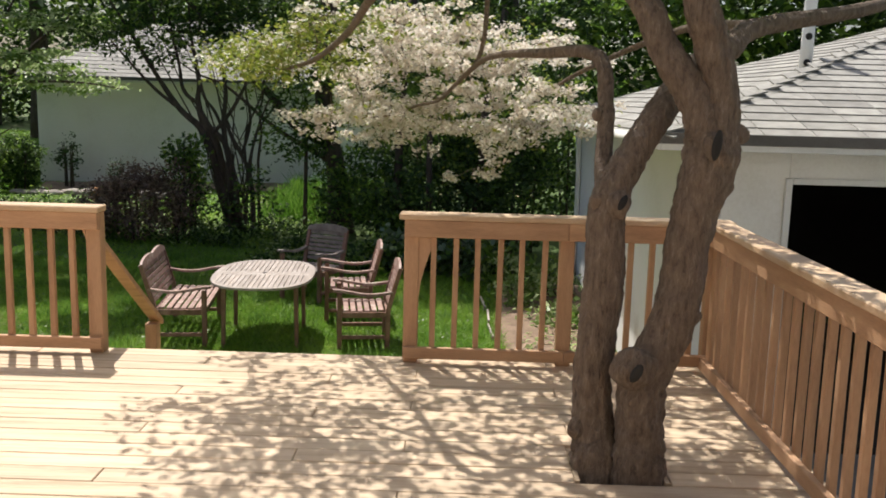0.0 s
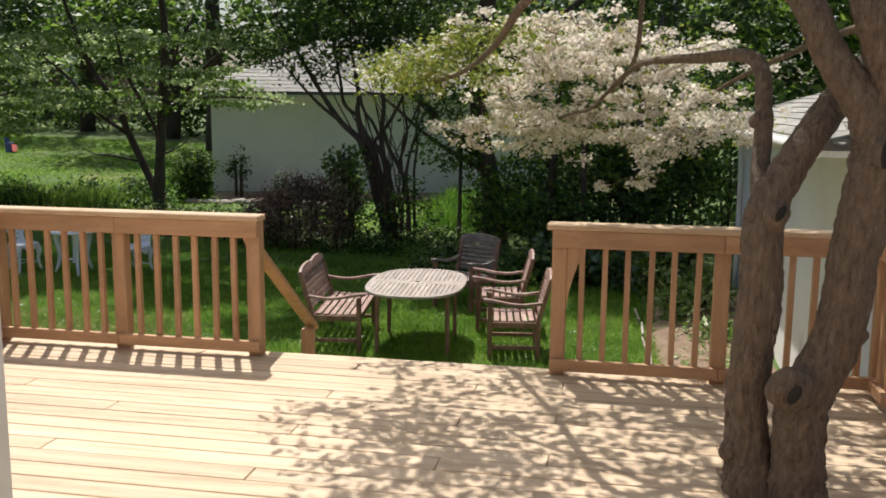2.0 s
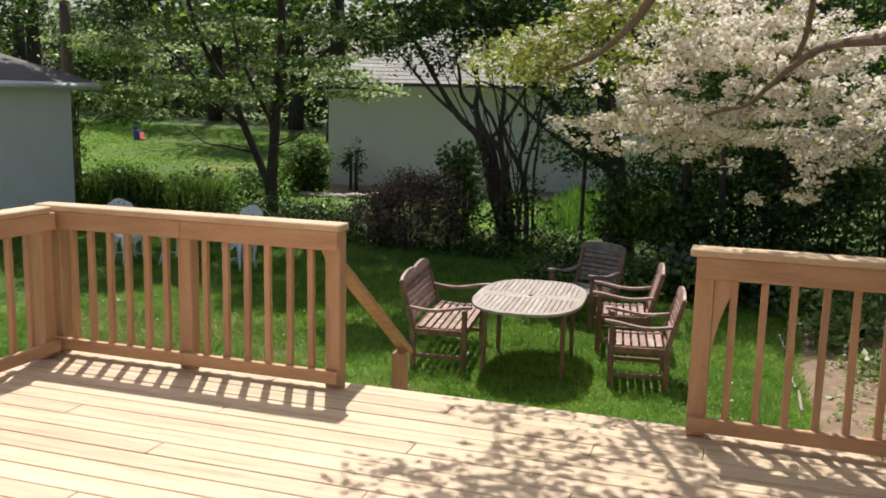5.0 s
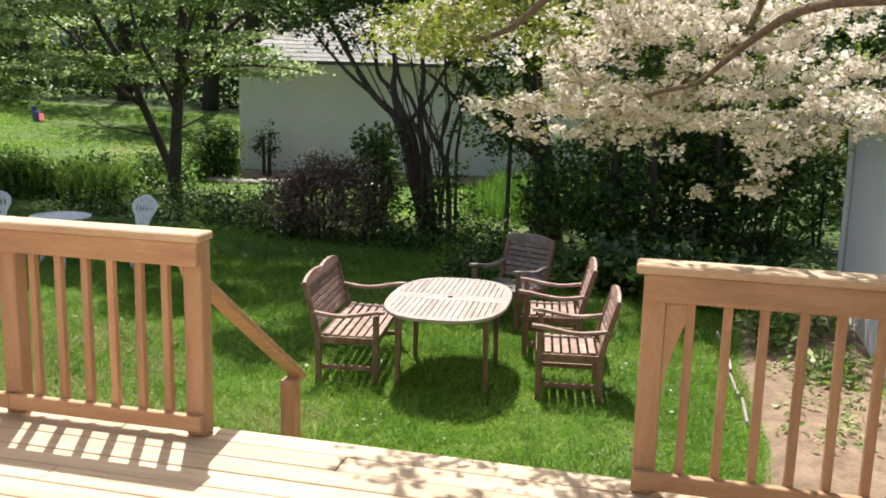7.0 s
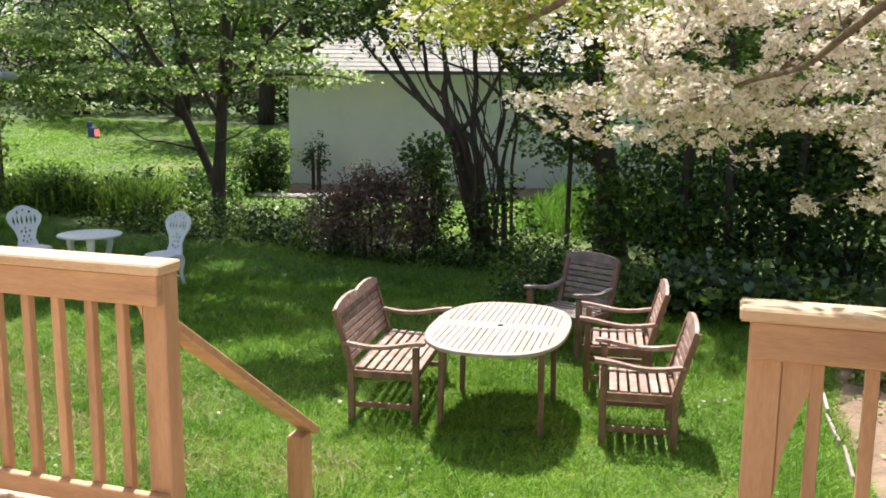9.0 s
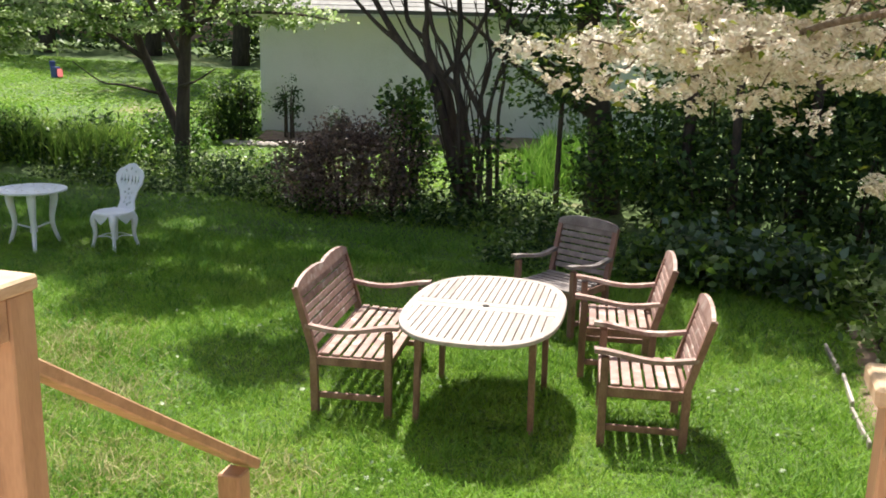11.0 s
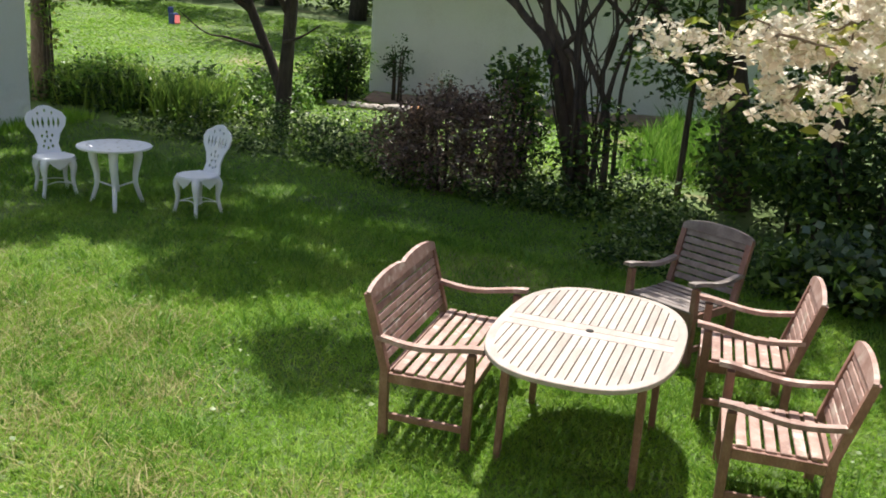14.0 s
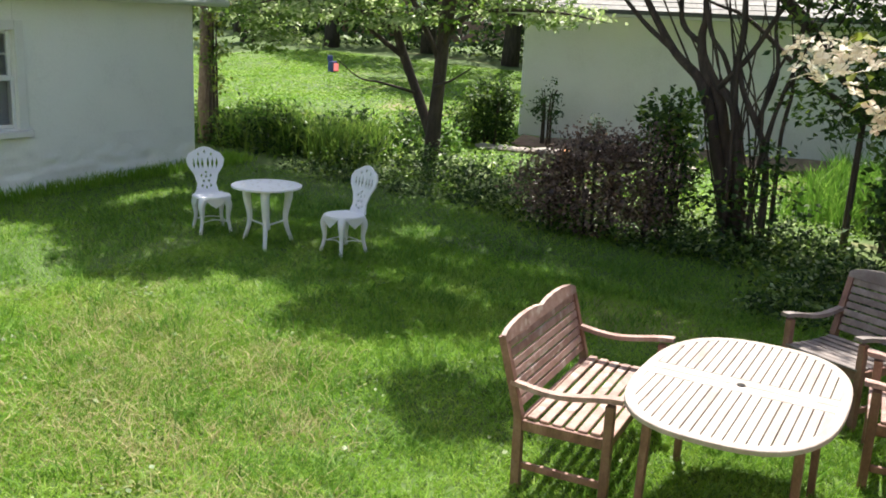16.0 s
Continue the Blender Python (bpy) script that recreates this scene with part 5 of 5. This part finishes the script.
def shrub(name, label, blobs, clusters, per, rad, leaf, mats, stems=5, flat=0.7, aspect=0.5):
    limbs = []
    for k in range(stems):
        b = blobs[k % len(blobs)]
        a = rng.uniform(0, 6.28)
        limbs.append([(b[0] + 0.1 * math.cos(a), b[1] + 0.1 * math.sin(a), ground_z(b[0], b[1]) - 0.05, 0.025), (b[0] + 0.4 * b[3] * math.cos(a), b[1] + 0.4 * b[4] * math.sin(a), b[2], 0.016),
                      (b[0] + 0.7 * b[3] * math.cos(a), b[1] + 0.7 * b[4] * math.sin(a), b[2] + 0.6 * b[5], 0.006)])
    t = thing(name, label, "shrub")
    for p in limbs:
        bm = bmesh.new()
        tube(bm, p, 6, 3, 0.1)
        part("stem", bm, M_BARKD, t)
    C = blob_points(rng, blobs, clusters)
    for k, mt in enumerate(mats):
        V, F = leaves(rng, around(rng, C[k::len(mats)], per, rad, flat), leaf, droop=0.0, spread=0.8, up=0.35, aspect=aspect)
        mesh_object("foliage", V, F, mt, t)
    return t


shrub("barberry_bush", "dense purple-leaved barberry bush", [(-4.85, 9.0, -0.18, 0.74, 0.6, 0.58), (-4.3, 9.05, -0.10, 0.42, 0.5, 0.60), (-5.35, 9.0, -0.32, 0.42, 0.45, 0.48), (-4.7, 9.0, 0.28, 0.35, 0.35, 0.24), (-5.1, 8.95, 0.12, 0.3, 0.3, 0.25)], 420, 22, 0.10, 0.06, [M_PURPLE], 10)
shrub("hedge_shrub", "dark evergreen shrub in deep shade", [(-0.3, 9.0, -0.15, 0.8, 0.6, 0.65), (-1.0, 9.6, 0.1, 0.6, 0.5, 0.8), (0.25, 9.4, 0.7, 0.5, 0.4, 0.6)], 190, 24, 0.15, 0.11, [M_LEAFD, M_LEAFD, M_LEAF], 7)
shrub("hedge_shrub", "dark evergreen shrub beside the garage", [(1.1, 8.7, -0.05, 0.7, 0.6, 0.75), (0.6, 9.5, 0.6, 0.6, 0.5, 0.9), (1.5, 9.2, 0.9, 0.5, 0.5, 0.8)], 220, 24, 0.15, 0.11, [M_LEAFD, M_LEAF, M_LEAFD], 7)
shrub("broadleaf_shrub", "low broad-leaved shrub at the lawn edge", [(0.0, 7.5, -0.55, 0.7, 0.45, 0.3), (-0.6, 7.6, -0.6, 0.45, 0.4, 0.26), (0.75, 7.3, -0.6, 0.45, 0.45, 0.28)], 190, 14, 0.12, 0.115, [M_BROAD, M_LEAFD, M_LEAF], 4, aspect=0.72)
shrub("round_bush", "clipped green bush by the white wall", [(-9.0, 13.4, -0.05, 0.55, 0.5, 0.6), (-8.75, 13.3, 0.2, 0.42, 0.4, 0.42)], 200, 26, 0.08, 0.08, [M_LEAFD, M_LEAFD, M_LEAF], 4)
shrub("leafy_shrub", "slender shrub with light green leaves", [(-4.15, 9.6, 0.05, 0.30, 0.24, 0.6), (-4.2, 9.5, 0.65, 0.28, 0.2, 0.32)], 100, 14, 0.09, 0.10, [M_LEAF, M_LEAF, M_LEAFD], 4)
shrub("young_shrub", "thin young shrub before the white wall", [(-8.0, 13.9, 0.2, 0.26, 0.2, 0.5)], 26, 12, 0.07, 0.08, [M_LEAFD], 4)
shrub("young_shrub", "thin young shrub beside the barberry", [(-6.7, 13.2, -0.15, 0.16, 0.16, 0.35)], 18, 12, 0.06, 0.07, [M_LEAFD], 3)
shrub("vine", "climbing leaves at the corner of the outbuilding", [(-11.75, 9.7, 1.0, 0.22, 0.2, 0.8)], 26, 14, 0.10, 0.09, [M_LEAF, M_LEAFY], 3)
shrub("understorey", "tangled dark shrubs under the big tree", [(-1.6, 11.6, 0.2, 0.9, 0.5, 0.9), (-0.4, 12.0, 0.6, 1.2, 0.6, 1.3), (1.0, 11.6, 0.7, 1.1, 0.7, 1.4), (2.3, 11.0, 0.9, 1.0, 0.8, 1.6), (0.2, 13.0, 1.6, 2.4, 0.7, 1.3)], 420, 24, 0.18, 0.13, [M_LEAFD, M_LEAFD, M_LEAF], 9)
shrub("garden_plants", "white-flowering leafy plants in the bed by the garage", [(1.1, 5.9, -0.75, 0.4, 0.5, 0.2), (1.5, 6.4, -0.7, 0.4, 0.4, 0.25), (1.5, 5.0, -0.82, 0.3, 0.5, 0.12), (1.0, 6.7, -0.7, 0.35, 0.3, 0.22)], 90, 14, 0.09, 0.11, [M_LEAFW, M_LEAF], 5)

shrub("border_shrub", "mid-green leafy clump in the far border", [(-10.2, 10.3, -0.42, 0.55, 0.4, 0.26), (-9.5, 10.6, -0.42, 0.5, 0.4, 0.24)], 80, 20, 0.10, 0.08, [M_LEAFD, M_LEAF], 4)
shrub("border_shrub", "leafy clump beside the garden tree", [(-11.6, 9.9, -0.36, 0.6, 0.4, 0.3), (-10.9, 10.1, -0.4, 0.4, 0.35, 0.28)], 80, 20, 0.10, 0.08, [M_LEAFD, M_LEAF], 4)
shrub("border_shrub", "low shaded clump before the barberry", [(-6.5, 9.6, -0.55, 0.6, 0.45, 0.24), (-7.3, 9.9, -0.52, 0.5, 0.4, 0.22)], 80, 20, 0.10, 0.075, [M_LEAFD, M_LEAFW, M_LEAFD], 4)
shrub("leafy_shrub", "sapling with drooping dark leaves under the big tree", [(-2.3, 10.0, 0.9, 0.35, 0.3, 0.45), (-2.0, 9.8, 1.3, 0.4, 0.3, 0.35), (-1.75, 9.9, 0.0, 0.45, 0.3, 0.7)], 110, 14, 0.10, 0.10, [M_LEAFD, M_LEAF], 1)

for k, (x, y, lean, r, top) in enumerate(((-0.75, 9.4, 0.2, 0.07, 3.2), (-0.1, 8.9, -0.1, 0.05, 2.6), (0.55, 9.1, 0.25, 0.06, 3.0))):
    t = thing("sapling", "slender dark stem standing in the shrubbery", "tree")
    bm = bmesh.new()
    z0 = ground_z(x, y)
    tube(bm, [(x, y, z0 - 0.08, r * 1.2), (x + lean * 0.4, y, 0.3, r), (x + lean * 0.6, y, 1.4, r * 0.8), (x + lean * 1.6, y, top, r * 0.4)], 9, 4, 0.12, k)
    part("trunk", bm, M_BARKD, t)
    C = blob_points(rng, [(x + lean, y, top - 0.7, 0.6, 0.5, 0.5)], 26)
    V, F = leaves(rng, around(rng, C, 16, 0.13, 0.6), 0.11)
    mesh_object("foliage", V, F, (M_LEAFD, M_LEAF)[k % 2], t)

# low planting, uncounted
def stuff(name, label, category, V, F, mat):
    return tagged(mesh_object(name, V, F, mat), label, category, kind="stuff")


def scatter(n, x0, x1, y0, y1):
    X = rng.uniform(x0, x1, n)
    Y = rng.uniform(y0, y1, n)
    return np.stack([X, Y, ground_zs(X, Y)], 1)


C = np.concatenate([scatter(640, -9.6, -5.4, 8.9, 11.3), scatter(520, -5.6, -2.2, 8.7, 10.2), scatter(420, -2.6, 0.4, 7.3, 9.0)])
C[:, 2] += rng.uniform(0.02, 0.40, len(C)) * np.clip(0.4 + 0.7 * np.sin(C[:, 0] * 4.1) * np.cos(C[:, 1] * 3.3), 0.05, 1)
for k, mt in enumerate((M_LEAFD, M_LEAF)):
    V, F = leaves(rng, around(rng, C[k::2], 14, 0.10, 0.6), 0.075, droop=0.0, spread=0.7)
    stuff("ground_cover", "leafy ground cover under the trees", "ground cover", V, F, mt)
V, F = leaves(rng, around(rng, C[::4], 8, 0.10, 0.5) + np.array([0, 0, 0.06]), 0.07, droop=0.0, spread=0.7)
stuff("ground_cover", "pale leaves in the ground cover", "ground cover", V, F, M_LEAFW)


def blades(C, height, width, lean=0.35):
    """Upright blades of grass, each a narrow bent strip."""
    n = len(C)
    a = rng.uniform(0, 2 * math.pi, n)
    s = np.stack([np.cos(a), np.sin(a), np.zeros(n)], 1)
    b = rng.uniform(0, 2 * math.pi, n)
    h = height * rng.uniform(0.5, 1.3, n)[:, None]
    d = np.stack([np.cos(b), np.sin(b), np.zeros(n)], 1) * h * rng.uniform(0.1, 1, n)[:, None] * lean * 2
    up = np.array([0, 0, 1.0])
    w = width * rng.uniform(0.6, 1.3, n)[:, None]
    V = np.stack([C - s * w / 2, C + s * w / 2, C + up * h * 0.6 + d * 0.35 + s * w * 0.4, C + up * h * 0.6 + d * 0.35 - s * w * 0.4, C + up * h + d], 1).reshape(-1, 3)
    i = np.arange(n)[:, None] * 5
    F = np.concatenate([i + np.array([0, 1, 2, 3])], 1)
    T = i + np.array([3, 2, 4, 4])
    return V, F, T


def grass(name, label, C, height, width, mat, lean=0.35):
    V, F, T = blades(C, height, width, lean)
    me = bpy.data.meshes.new(name)
    n = len(F)
    faces = np.concatenate([F.ravel(), T[:, :3].ravel()]).astype(np.int32)
    starts = np.concatenate([np.arange(n) * 4, n * 4 + np.arange(n) * 3]).astype(np.int32)
    me.vertices.add(len(V))
    me.vertices.foreach_set("co", V.astype(np.float32).ravel())
    me.loops.add(len(faces))
    me.loops.foreach_set("vertex_index", faces)
    me.polygons.add(2 * n)
    me.polygons.foreach_set("loop_start", starts)
    me.update(calc_edges=True)
    me.materials.append(mat)
    return tagged(new(name, me), label, "grass", kind="stuff")


def lawn_points(n, x0, x1, y0, y1, patchy=0.0):
    P = scatter(n, x0, x1, y0, y1)
    v = np.sin(P[:, 0] * 1.7 + 1.3 * np.sin(P[:, 1] * 1.1)) * np.cos(P[:, 1] * 1.5 + 0.8 * np.sin(P[:, 0] * 0.9))
    keep = rng.uniform(0, 1, n) < (0.75 + patchy * v)
    P = P[keep]
    P[:, 2] -= 0.01
    return P


P = np.concatenate([lawn_points(330000, -7.6, 1.0, 1.6, 7.4, 0.2), lawn_points(60000, -10.6, -7.0, 1.5, 9.0, 0.2), lawn_points(26000, -7.0, -1.0, 7.4, 9.2, 0.2), lawn_points(16000, 0.0, 1.9, 0.4, 3.6)])
P = P[~((P[:, 0] > 0.88) & (P[:, 1] > 2.5))]
grass("lawn_grass", "short bright green lawn grass", P, 0.052, 0.0075, M_GRASS, 1.25)
P = lawn_points(105000, -9.0, 0.5, 1.6, 5.2, 0.0)
k = np.zeros(len(P))
for cx, cy, cr in ((-5.7, 3.4, 0.75), (-5.0, 3.9, 0.5), (-6.4, 3.7, 0.5), (-4.6, 2.6, 0.5), (-5.2, 2.6, 0.6), (-4.2, 3.3, 0.35), (-3.6, 2.4, 0.4), (-2.7, 2.6, 0.35)):
    k = np.maximum(k, np.exp(-((P[:, 0] - cx) ** 2 + (P[:, 1] - cy) ** 2) / cr ** 2))
P = P[k > rng.uniform(0.05, 1.0, len(P))]
grass("dry_grass", "straw-coloured dry grass in the lawn", P, 0.075, 0.007, M_DRY, 1.2)
C = scatter(620, -9.5, 0.7, 1.6, 8.0)
P = np.repeat(C, 40, 0) + rng.normal(size=(620 * 40, 3)) * np.array([0.09, 0.07, 0])
grass("grass_tufts", "darker tufts of longer grass in the lawn", P, 0.10, 0.008, M_TUFT, 0.9)
C = scatter(150, -8.5, 0.6, 1.6, 6.5)
P = np.repeat(C, 26, 0) + rng.normal(size=(150 * 26, 3)) * np.array([0.10, 0.10, 0]) + np.array([0, 0, 0.03])
V, F = leaves(rng, P, 0.035, droop=0.0, up=0.8, aspect=0.9)
stuff("clover", "patches of clover in the lawn", "clover", V, F, M_LEAF)
P = np.concatenate([lawn_points(90000, -24, -9.2, 11.5, 26, 0.05), lawn_points(16000, -9.4, -2.2, 11.0, 15.0)])
grass("far_grass", "sunlit grass of the far lawn", P, 0.035, 0.05, M_GRASS, 2.6)
# tufts along the outbuilding wall and long grass before the white wall
P = np.concatenate([scatter(2600, -10.74, -10.4, 3.0, 8.6), scatter(700, -10.9, -10.3, 8.4, 9.2)])
grass("tall_grass", "uncut grass along the wall", P, 0.13, 0.012, M_GRASS)
P = np.concatenate([scatter(3600, -3.4, -0.6, 11.4, 15.5)])
grass("tall_grass", "tall sunlit weeds before the white wall", P, 0.42, 0.022, M_TUFT, 0.45)
C = np.concatenate([scatter(330, -12.6, -10.3, 9.6, 11.4), scatter(240, -10.3, -8.7, 10.7, 12.2)])
C[:, 2] += rng.uniform(0.05, 0.62, len(C)) * np.clip(0.65 + 0.5 * np.sin(C[:, 0] * 3.7 + 1.0) * np.cos(C[:, 1] * 2.9), 0.15, 1)
for k, mt in enumerate((M_LEAF, M_LEAFD, M_TUFT)):
    V, F = leaves(rng, around(rng, C[k::3], 26, 0.11, 0.7), 0.11, droop=0.0, spread=0.8, up=0.4, aspect=0.35)
    stuff("border_plants", "tall leafy perennials along the far border", "plants", V, F, mt)

C = scatter(120, -12.3, -9.0, 9.7, 10.9)
P = np.repeat(C, 22, 0) + rng.normal(size=(120 * 22, 3)) * np.array([0.09, 0.09, 0])
grass("iris_leaves", "tall sword-shaped leaves in the far border", P, 0.52, 0.030, M_LEAF, 0.38)

# soil bed with a pale edging by the garage
bm = bmesh.new()
N, K = 26, 12
gridv = []
for j in range(N + 1):
    y = 2.4 + 4.7 * j / N
    row = []
    for i in range(K + 1):
        u = i / K
        x = 0.78 + 0.06 * math.sin(y * 2.3) + (2.04 - 0.78) * u
        edge = min(1.0, 6 * u, 6 * (1 - u) + 0.2, 0.7 * j, 0.7 * (N - j))
        z = ground_z(x, y) - 0.012 + 0.05 * max(0, edge) + 0.022 * noise.noise(Vector((x * 5, y * 5, 1)))
        row.append(bm.verts.new((x, y, z)))
    gridv.append(row)
for r0, r1 in zip(gridv, gridv[1:]):
    for i in range(K):
        bm.faces.new((r0[i], r0[i + 1], r1[i + 1], r1[i])).smooth = True
tagged(part("soil_bed", bm, M_SOIL), "bare brown soil bed beside the garage", "flower bed", kind="structure")
edging = thing("bed_edging", "thin pale edging strip along the soil bed", "edging")
for k in range(4):
    y = 3.6 + 0.62 * k
    boxed("edging_strip", edging, M_STONE, -0.012, 0.012, 0, 0.58, -0.03, 0.06, 0.004, m=pose(0.78 - 0.03 * k, y, ground_z(0.75, y), 0, 0, 4 * (k % 2)))
C = scatter(60, 0.95, 1.9, 3.2, 5.6)
C[:, 2] += 0.06
V, F = leaves(rng, around(rng, C, 7, 0.05, 0.5), 0.07, droop=0.0)
stuff("seedlings", "small seedlings and pale litter on the soil", "seedlings", V, F, M_LEAFW)

# mulched strip at the foot of the white wall
bm = bmesh.new()
gridv = []
for j in range(31):
    row = []
    for i in range(7):
        p = BM @ Vector((0.1 + 6.2 * j / 30, -1.25 - 0.15 * math.sin(j * 0.7) + 1.24 * i / 6, 0))
        row.append(bm.verts.new((p.x, p.y, ground_z(p.x, p.y) + 0.035 + 0.03 * noise.noise(Vector((p.x * 4, p.y * 4, 3))))))
    gridv.append(row)
for r0, r1 in zip(gridv, gridv[1:]):
    for i in range(6):
        bm.faces.new((r0[i], r1[i], r1[i + 1], r0[i + 1])).smooth = True
bmesh.ops.recalc_face_normals(bm, faces=bm.faces)
tagged(part("mulch_bed", bm, M_SOIL), "brown mulch strip at the foot of the white wall", "flower bed", kind="structure")

# stones of the far border
bst = thing("border_stones", "row of flat stones edging the planting before the white wall", "stones")
for k in range(11):
    bm = bmesh.new()
    bmesh.ops.create_icosphere(bm, subdivisions=2, radius=0.2)
    sx, sy, sz = rng.uniform(0.8, 1.5), rng.uniform(0.6, 1.0), rng.uniform(0.3, 0.5)
    x = -8.6 + 0.33 * k
    y = 12.9 + 0.08 * k + rng.uniform(-0.1, 0.1)
    for v in bm.verts:
        v.co *= 1 + 0.25 * noise.noise(v.co * 6 + Vector((k, 0, 0)))
        v.co = Vector((v.co.x * sx + x, v.co.y * sy + y, v.co.z * sz + ground_z(x, y) + 0.03))
    part("stone", bm, M_STONE, bst)
pot = thing("clay_post", "small orange clay pot at the border", "pot")
bm = bmesh.new()
tube(bm, [(-6.75, 12.2, -0.72, 0.07), (-6.75, 12.2, -0.5, 0.085), (-6.75, 12.2, -0.28, 0.10)], 14, 3)
part("pot", bm, M_POT, pot)
pole = thing("garden_pole", "thin dark metal pole under the big tree", "pole")
bm = bmesh.new()
tube(bm, [(-2.38, 10.55, -0.85, 0.04), (-2.37, 10.55, 0.0, 0.035), (-2.35, 10.55, 1.05, 0.033)], 8, 3)
part("pole", bm, M_BARKD, pole)
stump = thing("corner_trunk", "bare brown trunk at the corner of the outbuilding", "tree")
bm = bmesh.new()
tube(bm, [(-12.0, 9.75, -0.75, 0.16), (-12.0, 9.75, 0.3, 0.12), (-11.95, 9.75, 1.4, 0.11), (-12.0, 9.8, 3.2, 0.10)], 12, 5, 0.12)
part("trunk", bm, M_BARK, stump)
C = blob_points(rng, [(-11.6, 10.2, 3.3, 1.6, 1.2, 0.7)], 60)
V, F = leaves(rng, around(rng, C, 20, 0.16, 0.5), 0.11)
mesh_object("foliage", V, F, M_LEAFD, stump)

# toy slide on the far lawn
toy = thing("toy_slide", "small blue and red plastic toy slide on the far lawn", "toy", at=Matrix.Translation((-18.3, 20.3, ground_z(-18.3, 20.3))) @ Matrix.Scale(0.4, 4))
tx, ty, tz = 0.0, 0.0, 0.0
boxed("tower", toy, M_BLUE, tx - 0.3, tx + 0.2, ty - 0.25, ty + 0.25, tz - 0.02, tz + 0.75, 0.04, "blue plastic tower")
boxed("side_panel", toy, M_BLUE, tx - 0.32, tx - 0.24, ty - 0.28, ty + 0.28, tz + 0.752, tz + 1.15, 0.03)
boxed("slide", toy, M_RED, -0.18, 0.18, -1.0, 0.0, -0.03, 0.03, 0.02, "red plastic chute", m=Matrix.Translation((tx + 0.38, ty - 0.1, tz + 0.62)) @ pose(0, 0, 0, 32, 0, 40))

# far woods and a far house
fh = thing("far_house", "brown brick house far behind the trees", "house")
boxed("wall", fh, M_BROWNH, -34, -24, 36, 42, -0.5, 5.2, 0.02)
boxed("roof", fh, M_SHINGLED, -34.5, -23.5, 35.5, 42.5, 5.22, 5.7, 0.1)
for x in (-32, -29.4, -26.6):
    boxed("window", fh, M_TRIM, x, x + 1.0, 35.93, 35.99, 2.4, 3.9, 0.01)
for lab, blobs, n, mats in (
        ("belt of trees beyond the far lawn", [(-34, 32, 2.6, 6, 3, 3.4), (-25, 30, 2.8, 5, 2.5, 3.2), (-17, 30, 2.6, 5, 2.5, 3.4), (-9, 29, 2.8, 5, 2.5, 3.6), (-1, 27, 3.0, 5, 3, 3.8), (6, 24, 3.2, 4, 3, 4.0), (-30, 24, 4.6, 5, 3, 2.0), (-20, 26, 5.2, 6, 2, 1.8)], 1500, [M_LEAF, M_LEAFD, M_LEAFD]),
        ("trees rising behind the white outbuilding", [(-10, 23.5, 4.4, 3, 1.6, 1.6), (-5, 24.5, 4.4, 3.4, 1.6, 1.8), (0.5, 22, 3.4, 2.6, 1.6, 2.8), (-15, 21.5, 4.4, 2.4, 2, 1.4), (4.0, 15.5, 3.2, 2.6, 2.0, 2.6), (9.5, 16, 4.0, 4, 2.5, 3.2), (15, 12, 4.0, 3, 3, 3.4), (6.5, 12.5, 4.4, 3, 1.6, 1.6)], 1100, [M_LEAF, M_LEAFD])):
    C = blob_points(rng, blobs, n)
    for k, mt in enumerate(mats):
        V, F = leaves(rng, around(rng, C[k::len(mats)], 30, 0.5, 0.6), 0.30)
        stuff("far_woods", lab, "trees", V, F, mt)
for k, (x, y) in enumerate(((-31, 29), (-24.5, 27.5), (-21, 29), (-16.5, 27.5), (-13.2, 24), (-10.5, 25.5), (1.5, 20), (-27.5, 26))):
    ft = thing("woodland_tree", "tall dark trunk in the far woods", "tree")
    bm = bmesh.new()
    tube(bm, [(x, y, ground_z(x, y) - 0.1, 0.32), (x + 0.1, y, 3.0, 0.26), (x, y, 9.0, 0.16)], 10, 3, 0.1, k)
    part("trunk", bm, M_BARKD, ft)

# ---------- deck boards, single ----------
PITCH, BW = 0.1455, 0.1375
rows_n = int((DY1 - DY0) / PITCH)
cache = {}
for k in range(rows_n):
    y1 = DY1 - k * PITCH
    y0 = y1 - BW
    spans = [(DX0, DX1)]
    if y0 < HOLE[3] and y1 > HOLE[2]:
        spans = [(DX0, HOLE[0]), (HOLE[1], DX1)]
    if y1 < HY + 0.02:
        spans = [(HX + 0.012, DX1)]
    cuts = [(-2.3, 0.9), (-1.2,), (-3.0, 0.1), (-0.4,)][k % 4]
    for a, b in spans:
        xs_ = [a] + [c for c in cuts if a + 0.3 < c < b - 0.3] + [b]
        for u, v in zip(xs_, xs_[1:]):
            L_ = round(v - u - 0.004, 3)
            if L_ not in cache:
                bm = bmesh.new()
                box(bm, 0, L_, 0, BW, -0.026, 0.0, 0.0035)
                box(bm, -0.002, L_ + 0.002, -(PITCH - BW), BW, -0.032, -0.0262, 0)
                cache[L_] = part("deck_board", bm, M_DECK, deck)
                ob = cache[L_]
            else:
                ob = share("deck_board", cache[L_], deck, Matrix())
            ob.matrix_basis = pose(u + 0.002, y0, 0.0012 * math.sin(k * 5.3 + u))
for a_ in ((HOLE[0] + 0.001, HOLE[0] + 0.022, HOLE[2] + 0.03, HOLE[3] - 0.03), (HOLE[1] - 0.022, HOLE[1] - 0.001, HOLE[2] + 0.03, HOLE[3] - 0.03),
           (HOLE[0] + 0.001, HOLE[1] - 0.001, HOLE[3] - 0.029, HOLE[3] - 0.008)):
    boxed("hole_skirt", deck, M_DECK, *a_, -0.24, -0.004, 0.002)
